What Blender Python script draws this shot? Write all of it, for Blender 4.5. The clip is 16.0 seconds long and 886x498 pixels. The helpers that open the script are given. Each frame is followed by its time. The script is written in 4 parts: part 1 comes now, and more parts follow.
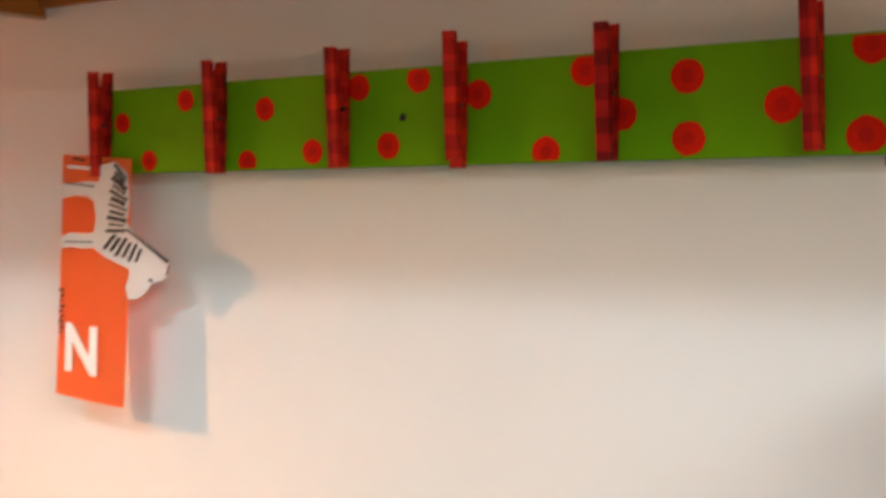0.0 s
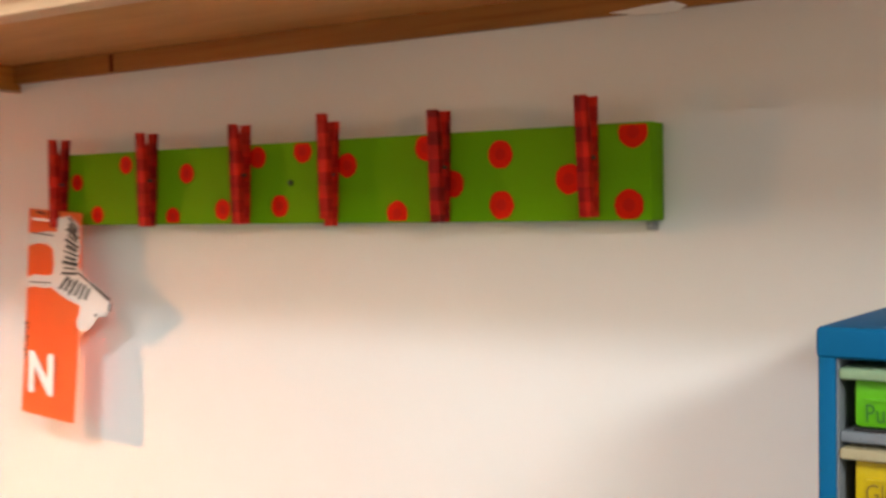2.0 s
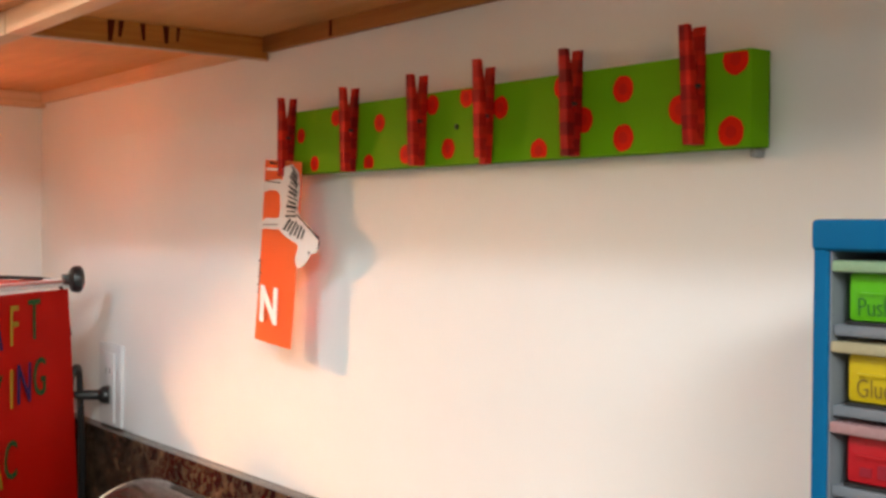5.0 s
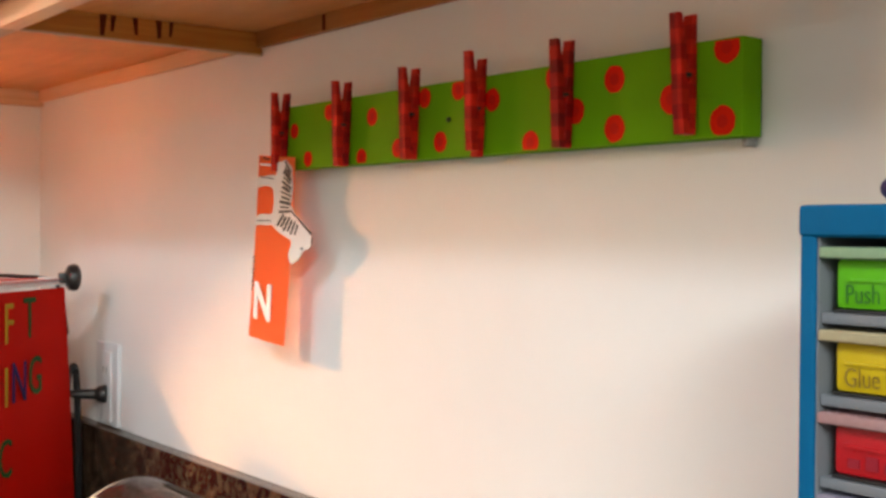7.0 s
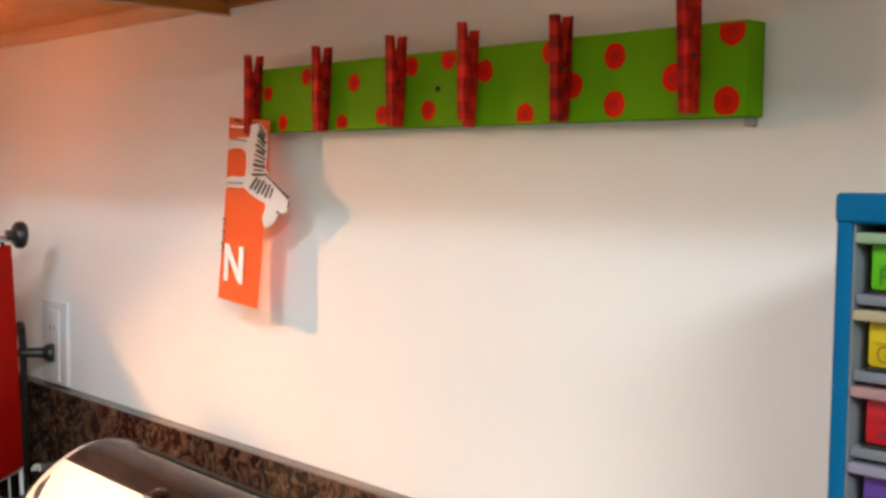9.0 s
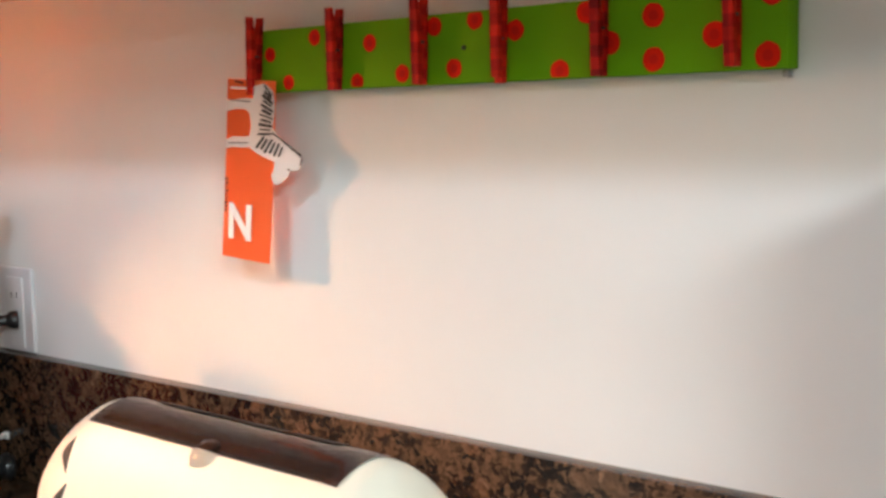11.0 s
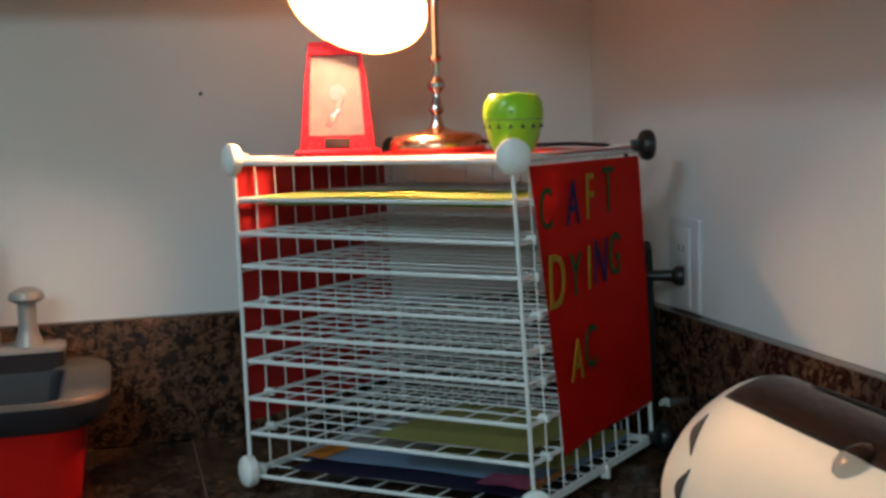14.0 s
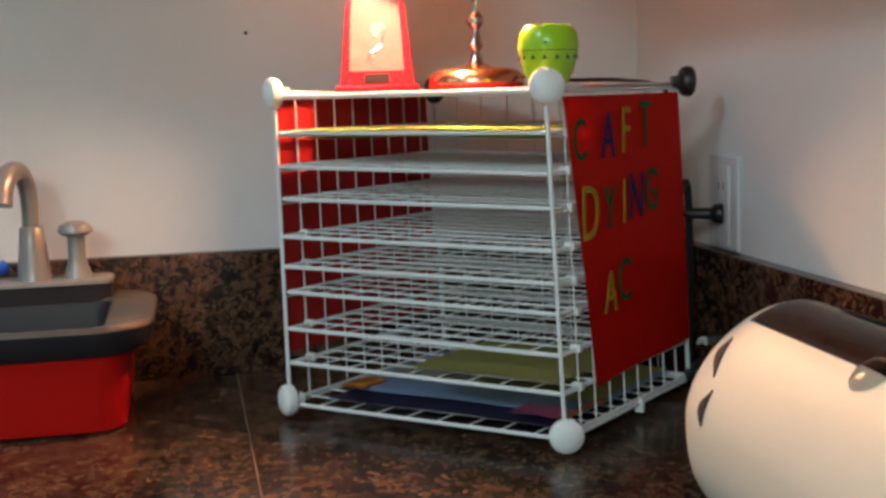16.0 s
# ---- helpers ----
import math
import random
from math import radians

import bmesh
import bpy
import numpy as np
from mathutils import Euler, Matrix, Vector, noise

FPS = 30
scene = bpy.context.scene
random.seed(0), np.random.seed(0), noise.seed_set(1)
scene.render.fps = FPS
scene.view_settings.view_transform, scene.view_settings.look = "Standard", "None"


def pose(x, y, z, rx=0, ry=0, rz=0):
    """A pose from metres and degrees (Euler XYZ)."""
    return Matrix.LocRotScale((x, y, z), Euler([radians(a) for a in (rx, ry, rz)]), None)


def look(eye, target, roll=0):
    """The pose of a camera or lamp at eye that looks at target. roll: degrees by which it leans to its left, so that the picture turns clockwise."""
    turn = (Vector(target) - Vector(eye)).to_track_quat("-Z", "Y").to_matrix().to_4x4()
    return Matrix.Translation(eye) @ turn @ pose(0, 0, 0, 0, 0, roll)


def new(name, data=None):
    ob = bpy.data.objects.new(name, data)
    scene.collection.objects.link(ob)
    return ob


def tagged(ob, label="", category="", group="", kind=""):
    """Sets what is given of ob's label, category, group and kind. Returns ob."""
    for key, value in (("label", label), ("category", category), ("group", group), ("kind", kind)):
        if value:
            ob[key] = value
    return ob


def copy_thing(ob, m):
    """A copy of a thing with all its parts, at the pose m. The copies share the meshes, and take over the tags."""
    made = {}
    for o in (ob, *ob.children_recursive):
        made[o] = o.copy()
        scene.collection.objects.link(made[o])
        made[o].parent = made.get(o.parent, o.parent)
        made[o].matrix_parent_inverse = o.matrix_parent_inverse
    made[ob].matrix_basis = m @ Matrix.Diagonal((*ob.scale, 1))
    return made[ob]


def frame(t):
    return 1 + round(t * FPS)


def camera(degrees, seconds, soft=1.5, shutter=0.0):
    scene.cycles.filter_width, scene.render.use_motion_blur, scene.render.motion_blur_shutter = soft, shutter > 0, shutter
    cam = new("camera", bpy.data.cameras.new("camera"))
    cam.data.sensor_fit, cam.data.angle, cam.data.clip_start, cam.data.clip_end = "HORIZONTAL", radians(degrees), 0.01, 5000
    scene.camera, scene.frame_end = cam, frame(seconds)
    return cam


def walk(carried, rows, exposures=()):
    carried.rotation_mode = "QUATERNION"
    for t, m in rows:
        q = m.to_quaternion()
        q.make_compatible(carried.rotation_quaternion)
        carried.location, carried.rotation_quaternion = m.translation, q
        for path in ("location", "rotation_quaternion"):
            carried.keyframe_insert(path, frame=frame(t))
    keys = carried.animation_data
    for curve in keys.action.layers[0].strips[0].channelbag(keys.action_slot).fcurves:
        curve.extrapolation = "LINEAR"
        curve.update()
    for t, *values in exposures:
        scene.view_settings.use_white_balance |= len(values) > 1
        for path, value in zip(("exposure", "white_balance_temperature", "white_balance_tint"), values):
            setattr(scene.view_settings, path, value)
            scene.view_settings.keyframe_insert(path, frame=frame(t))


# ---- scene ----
cam = camera(41.0, 16.0, 3.0, 0.5)
PATH = [
    (0, (1.479, -0.647, 1.397), (0.427, 1.049, 1.277), -1.1),
    (0.5, (1.432, -0.654, 1.415), (0.559, 1.142, 1.343), -1.1),
    (1, (1.454, -0.627, 1.419), (0.601, 1.182, 1.386), -0.9),
    (1.5, (1.522, -0.657, 1.426), (0.614, 1.124, 1.374), -1.3),
    (2, (1.668, -0.703, 1.412), (0.541, 0.948, 1.349), -0.8),
    (2.5, (1.691, -0.697, 1.412), (0.42, 0.846, 1.355), -1.8),
    (3, (1.727, -0.713, 1.389), (0.392, 0.775, 1.341), -1.5),
    (3.5, (1.796, -0.674, 1.365), (0.334, 0.691, 1.327), 0.2),
    (4, (1.829, -0.651, 1.359), (0.293, 0.628, 1.313), 0.6),
    (6.5, (1.832, -0.607, 1.343), (0.234, 0.595, 1.315), 0.5),
    (7, (1.831, -0.609, 1.344), (0.238, 0.6, 1.315), 0.4),
    (7.5, (1.833, -0.615, 1.348), (0.25, 0.607, 1.306), 0.3),
    (8, (1.832, -0.62, 1.352), (0.265, 0.621, 1.29), 0.6),
    (8.2, (1.83, -0.621, 1.354), (0.271, 0.629, 1.28), 0.8),
    (10.3, (1.734, -0.823, 1.37), (0.438, 0.69, 1.193), -0.5),
    (10.5, (1.732, -0.834, 1.372), (0.448, 0.687, 1.178), -0.8),
    (11, (1.715, -0.845, 1.364), (0.449, 0.69, 1.164), -0.9),
    (11.5, (1.672, -0.823, 1.363), (0.366, 0.678, 1.161), -1.2),
    (12, (1.623, -0.766, 1.371), (0.149, 0.569, 1.158), -1.7),
    (12.5, (1.578, -0.723, 1.36), (-0.099, 0.34, 1.121), -2.1),
    (13, (1.556, -0.663, 1.337), (-0.29, 0.069, 1.102), -2.3),
    (13.5, (1.562, -0.648, 1.324), (-0.345, -0.085, 1.107), -2.0),
    (14, (1.566, -0.651, 1.313), (-0.353, -0.127, 1.1), -1.6),
    (14.5, (1.571, -0.649, 1.309), (-0.353, -0.149, 1.086), -1.3),
    (15, (1.578, -0.65, 1.301), (-0.349, -0.169, 1.065), -1.3),
    (15.5, (1.583, -0.643, 1.289), (-0.348, -0.189, 1.04), -1.3),
    (16, (1.589, -0.627, 1.276), (-0.349, -0.21, 1.012), -1.5),
]
EXPOSURES = [(0, -0.2, 6500, 17), (0.5, -0.02, 6560, 16), (1.0, 0.06, 6820, 18), (2.0, 0.08, 6720, 19), (4.0, 0.12, 6430, 16), (6.5, -0.16, 6570, 19), (7.0, -0.01, 6530, 18), (7.5, -0.1, 6620, 20), (8.1, 0.02, 6500, 18),
             (10.4, -0.15, 6250, 16), (11.4, -0.12, 6120, 15), (12.2, -0.95, 5950, 8), (13.0, -1.47, 5200, -1), (14, -1.52, 5280, 0), (15, -1.5, 5500, 3), (16, -1.18, 5720, 7)]
walk(cam, [(t, look(eye, target, roll)) for t, eye, target, roll in PATH], EXPOSURES)

# ---------------------------------------------------------------- light
world = bpy.data.worlds.new("world")
scene.world = world
world.use_nodes = True
sky = world.node_tree.nodes.new("ShaderNodeTexSky")
sky.sky_type = 'NISHITA'
sky.sun_disc = False
sky.sun_elevation = radians(35)
bg = world.node_tree.nodes["Background"]
world.node_tree.links.new(sky.outputs[0], bg.inputs[0])
bg.inputs[1].default_value = 0.08

NEAR_LAMP, EAST_LAMP, FAR_LAMP, BULB = 24.0, 220.0, 38.0, 2200.0


def area_lamp(name, x, y, z, sx, sy, watts, color):
    data = bpy.data.lights.new(name, 'AREA')
    data.shape, data.size, data.size_y = 'RECTANGLE', sx, sy
    data.energy, data.color = watts, color
    ob = new(name, data)
    ob.location = (x, y, z)
    return ob


area_lamp("ceiling_tube_near", 1.10, -1.58, 2.50, 0.55, 0.22, NEAR_LAMP, (0.75, 0.94, 1.0))
area_lamp("ceiling_tube_east", 3.9, -2.0, 2.50, 1.0, 1.6, EAST_LAMP, (0.84, 1.0, 0.93))
area_lamp("ceiling_tube_far", 1.9, -4.9, 2.50, 2.6, 0.5, FAR_LAMP, (0.90, 1.0, 0.90))

# ---------------------------------------------------------------- materials
def nodes_of(name):
    m = bpy.data.materials.new(name)
    m.use_nodes = True
    t = m.node_tree
    return m, t, t.nodes["Principled BSDF"]


def mat(name, color, rough=0.5, metal=0.0, var=0.12, scale=30.0, bump=0.05, fine=400.0, coat=0.0, hue=0.0, spec=0.5):
    """Paint, plastic, paper or metal: slow stains, fine grain, uneven gloss."""
    m, t, b = nodes_of(name)
    n, l = t.nodes, t.links
    co = n.new("ShaderNodeTexCoord")
    a = n.new("ShaderNodeTexNoise"); a.inputs["Scale"].default_value = scale; a.inputs["Detail"].default_value = 6
    f = n.new("ShaderNodeTexNoise"); f.inputs["Scale"].default_value = fine; f.inputs["Detail"].default_value = 3
    l.new(co.outputs["Object"], a.inputs["Vector"]); l.new(co.outputs["Object"], f.inputs["Vector"])
    rm = n.new("ShaderNodeMapRange"); rm.inputs[3].default_value = 1 - var; rm.inputs[4].default_value = 1 + var
    l.new(a.outputs["Fac"], rm.inputs[0])
    mx = n.new("ShaderNodeMix"); mx.data_type = 'RGBA'; mx.blend_type = 'MULTIPLY'; mx.inputs[0].default_value = 1.0
    mx.inputs[6].default_value = (*color, 1)
    l.new(rm.outputs[0], mx.inputs[7])
    last = mx.outputs[2]
    if hue:
        inf = n.new("ShaderNodeObjectInfo")
        hr = n.new("ShaderNodeMapRange"); hr.inputs[3].default_value = 1 - hue; hr.inputs[4].default_value = 1 + hue
        l.new(inf.outputs["Random"], hr.inputs[0])
        m2 = n.new("ShaderNodeMix"); m2.data_type = 'RGBA'; m2.blend_type = 'MULTIPLY'; m2.inputs[0].default_value = 1.0
        l.new(last, m2.inputs[6]); l.new(hr.outputs[0], m2.inputs[7])
        last = m2.outputs[2]
    l.new(last, b.inputs["Base Color"])
    rr = n.new("ShaderNodeMapRange"); rr.inputs[3].default_value = max(0.02, rough - 0.08); rr.inputs[4].default_value = min(1, rough + 0.1)
    l.new(f.outputs["Fac"], rr.inputs[0]); l.new(rr.outputs[0], b.inputs["Roughness"])
    b.inputs["Metallic"].default_value = metal
    b.inputs["Coat Weight"].default_value = coat
    b.inputs["Specular IOR Level"].default_value = spec
    if bump:
        bu = n.new("ShaderNodeBump"); bu.inputs["Strength"].default_value = bump; bu.inputs["Distance"].default_value = 0.002
        l.new(f.outputs["Fac"], bu.inputs["Height"]); l.new(bu.outputs[0], b.inputs["Normal"])
    return m


def wood(name, dark, light, rough=0.45, stretch=(1.5, 30, 30), bump=0.08):
    m, t, b = nodes_of(name)
    n, l = t.nodes, t.links
    co = n.new("ShaderNodeTexCoord")
    mp = n.new("ShaderNodeMapping"); mp.inputs["Scale"].default_value = stretch
    l.new(co.outputs["Object"], mp.inputs[0])
    a = n.new("ShaderNodeTexNoise"); a.inputs["Scale"].default_value = 4; a.inputs["Detail"].default_value = 9; a.inputs["Distortion"].default_value = 0.6
    l.new(mp.outputs[0], a.inputs["Vector"])
    st = n.new("ShaderNodeTexNoise"); st.inputs["Scale"].default_value = 7; st.inputs["Detail"].default_value = 3
    l.new(co.outputs["Object"], st.inputs["Vector"])
    ramp = n.new("ShaderNodeValToRGB")
    ramp.color_ramp.elements[0].position = 0.3; ramp.color_ramp.elements[1].position = 0.7
    ramp.color_ramp.elements[0].color = (*dark, 1); ramp.color_ramp.elements[1].color = (*light, 1)
    l.new(a.outputs["Fac"], ramp.inputs[0])
    rm = n.new("ShaderNodeMapRange"); rm.inputs[3].default_value = 0.8; rm.inputs[4].default_value = 1.2
    l.new(st.outputs["Fac"], rm.inputs[0])
    mx = n.new("ShaderNodeMix"); mx.data_type = 'RGBA'; mx.blend_type = 'MULTIPLY'; mx.inputs[0].default_value = 1.0
    l.new(ramp.outputs[0], mx.inputs[6]); l.new(rm.outputs[0], mx.inputs[7]); l.new(mx.outputs[2], b.inputs["Base Color"])
    b.inputs["Roughness"].default_value = rough
    b.inputs["Specular IOR Level"].default_value = 0.15
    bu = n.new("ShaderNodeBump"); bu.inputs["Strength"].default_value = bump; bu.inputs["Distance"].default_value = 0.001
    l.new(a.outputs["Fac"], bu.inputs["Height"]); l.new(bu.outputs[0], b.inputs["Normal"])
    return m


def granite_material():
    """Polished brown granite: tan and rust grains, black crystals, clear gloss."""
    m, t, b = nodes_of("granite")
    n, l = t.nodes, t.links
    co = n.new("ShaderNodeTexCoord")
    warp = n.new("ShaderNodeTexNoise"); warp.inputs["Scale"].default_value = 80; warp.inputs["Detail"].default_value = 4
    l.new(co.outputs["Object"], warp.inputs["Vector"])
    add = n.new("ShaderNodeMix"); add.data_type = 'RGBA'; add.blend_type = 'LINEAR_LIGHT'; add.inputs[0].default_value = 0.02
    l.new(co.outputs["Object"], add.inputs[6]); l.new(warp.outputs["Color"], add.inputs[7])
    v = n.new("ShaderNodeTexVoronoi"); v.inputs["Scale"].default_value = 135
    l.new(add.outputs[2], v.inputs["Vector"])
    big = n.new("ShaderNodeTexNoise"); big.inputs["Scale"].default_value = 38; big.inputs["Detail"].default_value = 6
    l.new(co.outputs["Object"], big.inputs["Vector"])
    sep = n.new("ShaderNodeSeparateColor"); l.new(v.outputs["Color"], sep.inputs[0])
    mean = n.new("ShaderNodeMath"); mean.operation = 'MULTIPLY_ADD'; mean.inputs[1].default_value = 0.36
    l.new(sep.outputs[0], mean.inputs[0])
    half = n.new("ShaderNodeMath"); half.operation = 'MULTIPLY'; half.inputs[1].default_value = 0.74
    l.new(big.outputs["Fac"], half.inputs[0]); l.new(half.outputs[0], mean.inputs[2])
    ramp = n.new("ShaderNodeValToRGB")
    e = ramp.color_ramp.elements
    e[0].position, e[0].color = 0.22, (0.009, 0.007, 0.006, 1)
    e[1].position, e[1].color = 0.92, (0.25, 0.142, 0.082, 1)
    for p, c in ((0.40, (0.012, 0.008, 0.007, 1)), (0.52, (0.036, 0.020, 0.013, 1)), (0.62, (0.122, 0.066, 0.036, 1)), (0.72, (0.075, 0.040, 0.023, 1))):
        k = e.new(p); k.color = c
    l.new(mean.outputs[0], ramp.inputs[0]); l.new(ramp.outputs[0], b.inputs["Base Color"])
    b.inputs["Roughness"].default_value = 0.20
    b.inputs["Specular IOR Level"].default_value = 0.25
    return m


def plaster_material():
    """Off-white wall paint with roller stipple and faint scuffs."""
    m, t, b = nodes_of("wall_paint")
    n, l = t.nodes, t.links
    co = n.new("ShaderNodeTexCoord")
    a = n.new("ShaderNodeTexNoise"); a.inputs["Scale"].default_value = 3.5; a.inputs["Detail"].default_value = 7
    f = n.new("ShaderNodeTexNoise"); f.inputs["Scale"].default_value = 220; f.inputs["Detail"].default_value = 4
    g = n.new("ShaderNodeTexNoise"); g.inputs["Scale"].default_value = 45; g.inputs["Detail"].default_value = 4
    for k in (a, f, g):
        l.new(co.outputs["Object"], k.inputs["Vector"])
    ramp = n.new("ShaderNodeValToRGB")
    ramp.color_ramp.elements[0].position, ramp.color_ramp.elements[1].position = 0.3, 0.7
    ramp.color_ramp.elements[0].color, ramp.color_ramp.elements[1].color = (0.70, 0.69, 0.67, 1), (0.76, 0.755, 0.74, 1)
    l.new(a.outputs["Fac"], ramp.inputs[0]); l.new(ramp.outputs[0], b.inputs["Base Color"])
    b.inputs["Roughness"].default_value = 0.55
    b1 = n.new("ShaderNodeBump"); b1.inputs["Strength"].default_value = 0.12; b1.inputs["Distance"].default_value = 0.002
    l.new(g.outputs["Fac"], b1.inputs["Height"])
    b2 = n.new("ShaderNodeBump"); b2.inputs["Strength"].default_value = 0.10; b2.inputs["Distance"].default_value = 0.001
    l.new(f.outputs["Fac"], b2.inputs["Height"]); l.new(b1.outputs[0], b2.inputs["Normal"]); l.new(b2.outputs[0], b.inputs["Normal"])
    return m


def gingham_material():
    """Red checked paper with darker bands, as on the pegs."""
    m, t, b = nodes_of("checked_red_paper")
    n, l = t.nodes, t.links
    co = n.new("ShaderNodeTexCoord")
    waves = []
    inf = n.new("ShaderNodeObjectInfo")
    sep = n.new("ShaderNodeSeparateXYZ"); l.new(co.outputs["Object"], sep.inputs[0])
    for axis, pitch in ((0, 0.0190), (2, 0.0190)):
        k = n.new("ShaderNodeMath"); k.operation = 'MULTIPLY_ADD'; k.inputs[1].default_value = 1 / pitch
        l.new(inf.outputs["Random"], k.inputs[2])
        l.new(sep.outputs[axis], k.inputs[0])
        fr = n.new("ShaderNodeMath"); fr.operation = 'FRACT'; l.new(k.outputs[0], fr.inputs[0])
        gt = n.new("ShaderNodeMath"); gt.operation = 'GREATER_THAN'; gt.inputs[1].default_value = 0.5; l.new(fr.outputs[0], gt.inputs[0])
        waves.append(gt)
    su = n.new("ShaderNodeMath"); su.operation = 'ADD'
    l.new(waves[0].outputs[0], su.inputs[0]); l.new(waves[1].outputs[0], su.inputs[1])
    hf = n.new("ShaderNodeMath"); hf.operation = 'MULTIPLY'; hf.inputs[1].default_value = 0.5; l.new(su.outputs[0], hf.inputs[0])
    ch = n.new("ShaderNodeValToRGB"); ch.color_ramp.interpolation = 'CONSTANT'
    e = ch.color_ramp.elements
    e[0].position, e[0].color = 0.0, (0.60, 0.018, 0.006, 1)
    e[1].position, e[1].color = 0.75, (0.22, 0.003, 0.004, 1)
    k = e.new(0.25); k.color = (0.41, 0.008, 0.005, 1)
    l.new(hf.outputs[0], ch.inputs[0])
    no = n.new("ShaderNodeTexNoise"); no.inputs["Scale"].default_value = 70; no.inputs["Detail"].default_value = 1
    l.new(co.outputs["Object"], no.inputs["Vector"])
    rm = n.new("ShaderNodeMapRange"); rm.inputs[1].default_value = 0.3; rm.inputs[2].default_value = 0.7; rm.inputs[3].default_value = 0.75; rm.inputs[4].default_value = 1.25
    l.new(no.outputs["Fac"], rm.inputs[0])
    mx = n.new("ShaderNodeMix"); mx.data_type = 'RGBA'; mx.blend_type = 'MULTIPLY'; mx.inputs[0].default_value = 1.0
    l.new(ch.outputs["Color"], mx.inputs[6]); l.new(rm.outputs[0], mx.inputs[7]); l.new(mx.outputs[2], b.inputs["Base Color"])
    b.inputs["Roughness"].default_value = 0.6
    b.inputs["Specular IOR Level"].default_value = 0.15
    lump = n.new("ShaderNodeTexNoise"); lump.inputs["Scale"].default_value = 130; lump.inputs["Detail"].default_value = 2
    l.new(co.outputs["Object"], lump.inputs["Vector"])
    bu = n.new("ShaderNodeBump"); bu.inputs["Strength"].default_value = 0.5; bu.inputs["Distance"].default_value = 0.003
    l.new(lump.outputs["Fac"], bu.inputs["Height"]); l.new(bu.outputs[0], b.inputs["Normal"])
    return m


def glow(name, color, strength):
    m, t, b = nodes_of(name)
    b.inputs["Base Color"].default_value = (*color, 1)
    b.inputs["Emission Color"].default_value = (*color, 1)
    b.inputs["Emission Strength"].default_value = strength
    return m


def clear(name, color, rough, trans, alpha=1.0):
    m, t, b = nodes_of(name)
    b.inputs["Base Color"].default_value = (*color, 1)
    b.inputs["Roughness"].default_value = rough
    b.inputs["Transmission Weight"].default_value = trans
    b.inputs["IOR"].default_value = 1.45
    b.inputs["Alpha"].default_value = alpha
    return m


PAINT = plaster_material()
GRANITE = granite_material()
CEILING = mat("ceiling_paint", (0.78, 0.78, 0.76), 0.8)
BEIGE = mat("beige_paint", (0.42, 0.38, 0.33), 0.6, scale=4)
FLOOR = mat("vinyl_floor", (0.20, 0.17, 0.14), 0.4, scale=6)
OAK = wood("oak_rail", (0.26, 0.095, 0.018), (0.38, 0.155, 0.036))
OAKSIDE = wood("oak_side", (0.40, 0.130, 0.020), (0.54, 0.210, 0.040), stretch=(30, 1.5, 30))
BARESIDE = wood("pale_side", (0.55, 0.36, 0.21), (0.66, 0.47, 0.30), stretch=(30, 1.5, 30))
MAPLE = wood("cabinet_board", (0.60, 0.275, 0.090), (0.68, 0.33, 0.115), stretch=(2, 14, 14))
BARE = wood("pale_rail", (0.58, 0.37, 0.22), (0.67, 0.46, 0.29))
STAIN = mat("drip_stain", (0.10, 0.018, 0.005), 0.6, spec=0.05)
BASEWOOD = wood("base_cabinet_wood", (0.20, 0.10, 0.04), (0.36, 0.20, 0.09), stretch=(20, 20, 1.5))
GREEN = mat("green_paint", (0.125, 0.330, 0.0004), 0.65, spec=0.08, var=0.10, scale=18, bump=0.06)
DOT = mat("dot_red", (0.66, 0.016, 0.002), 0.6, spec=0.06, var=0.2, scale=90)
DOTC = mat("dot_core", (0.52, 0.010, 0.003), 0.6, spec=0.1)
PEG = gingham_material()
STEEL = mat("spring_steel", (0.55, 0.55, 0.55), 0.3, 1.0)
CUTPAPER = mat("cut_out_paper", (0.62, 0.60, 0.58), 0.65, var=0.06)
WHITEPAPER = mat("white_paper", (0.80, 0.79, 0.77), 0.65, var=0.04)
INK = mat("black_ink", (0.02, 0.02, 0.022), 0.6)
WIRE = mat("white_wire_coating", (0.76, 0.76, 0.75), 0.26, var=0.06)
WHITEPLASTIC = mat("white_plastic", (0.80, 0.80, 0.78), 0.28, var=0.04)
OUTLETWHITE = mat("outlet_plastic", (0.62, 0.61, 0.62), 0.4, var=0.04, spec=0.25)
BLACK = mat("black_plastic", (0.012, 0.012, 0.013), 0.35)
REDPAPER = mat("red_poster_paper", (0.66, 0.012, 0.004), 0.5, var=0.10, scale=9, bump=0.03, spec=0.08)
REDSHEET = mat("red_sheet_paper", (0.50, 0.014, 0.012), 0.5, var=0.1, scale=9)
LETTER = {"blue": mat("blue_letter", (0.022, 0.010, 0.07), 0.6, spec=0.1), "yellow": mat("yellow_letter", (0.34, 0.19, 0.012), 0.6, spec=0.1),
          "green": mat("green_letter", (0.018, 0.055, 0.012), 0.6, spec=0.1)}
LIMEPAPER = mat("lime_paper", (0.58, 0.70, 0.17), 0.6, hue=0.1)
OLIVE = mat("olive_paper", (0.50, 0.47, 0.14), 0.6)
BEIGEPAPER = mat("beige_paper", (0.50, 0.46, 0.38), 0.6)
BLUEPAPER = mat("pale_blue_paper", (0.38, 0.50, 0.75), 0.6)
DARKPAPER = mat("navy_painting", (0.035, 0.03, 0.075), 0.5, var=0.4, scale=40)
PINKPAPER = mat("magenta_paper", (0.45, 0.10, 0.22), 0.6)
RUSTPAPER = mat("rust_paper", (0.42, 0.16, 0.05), 0.6)
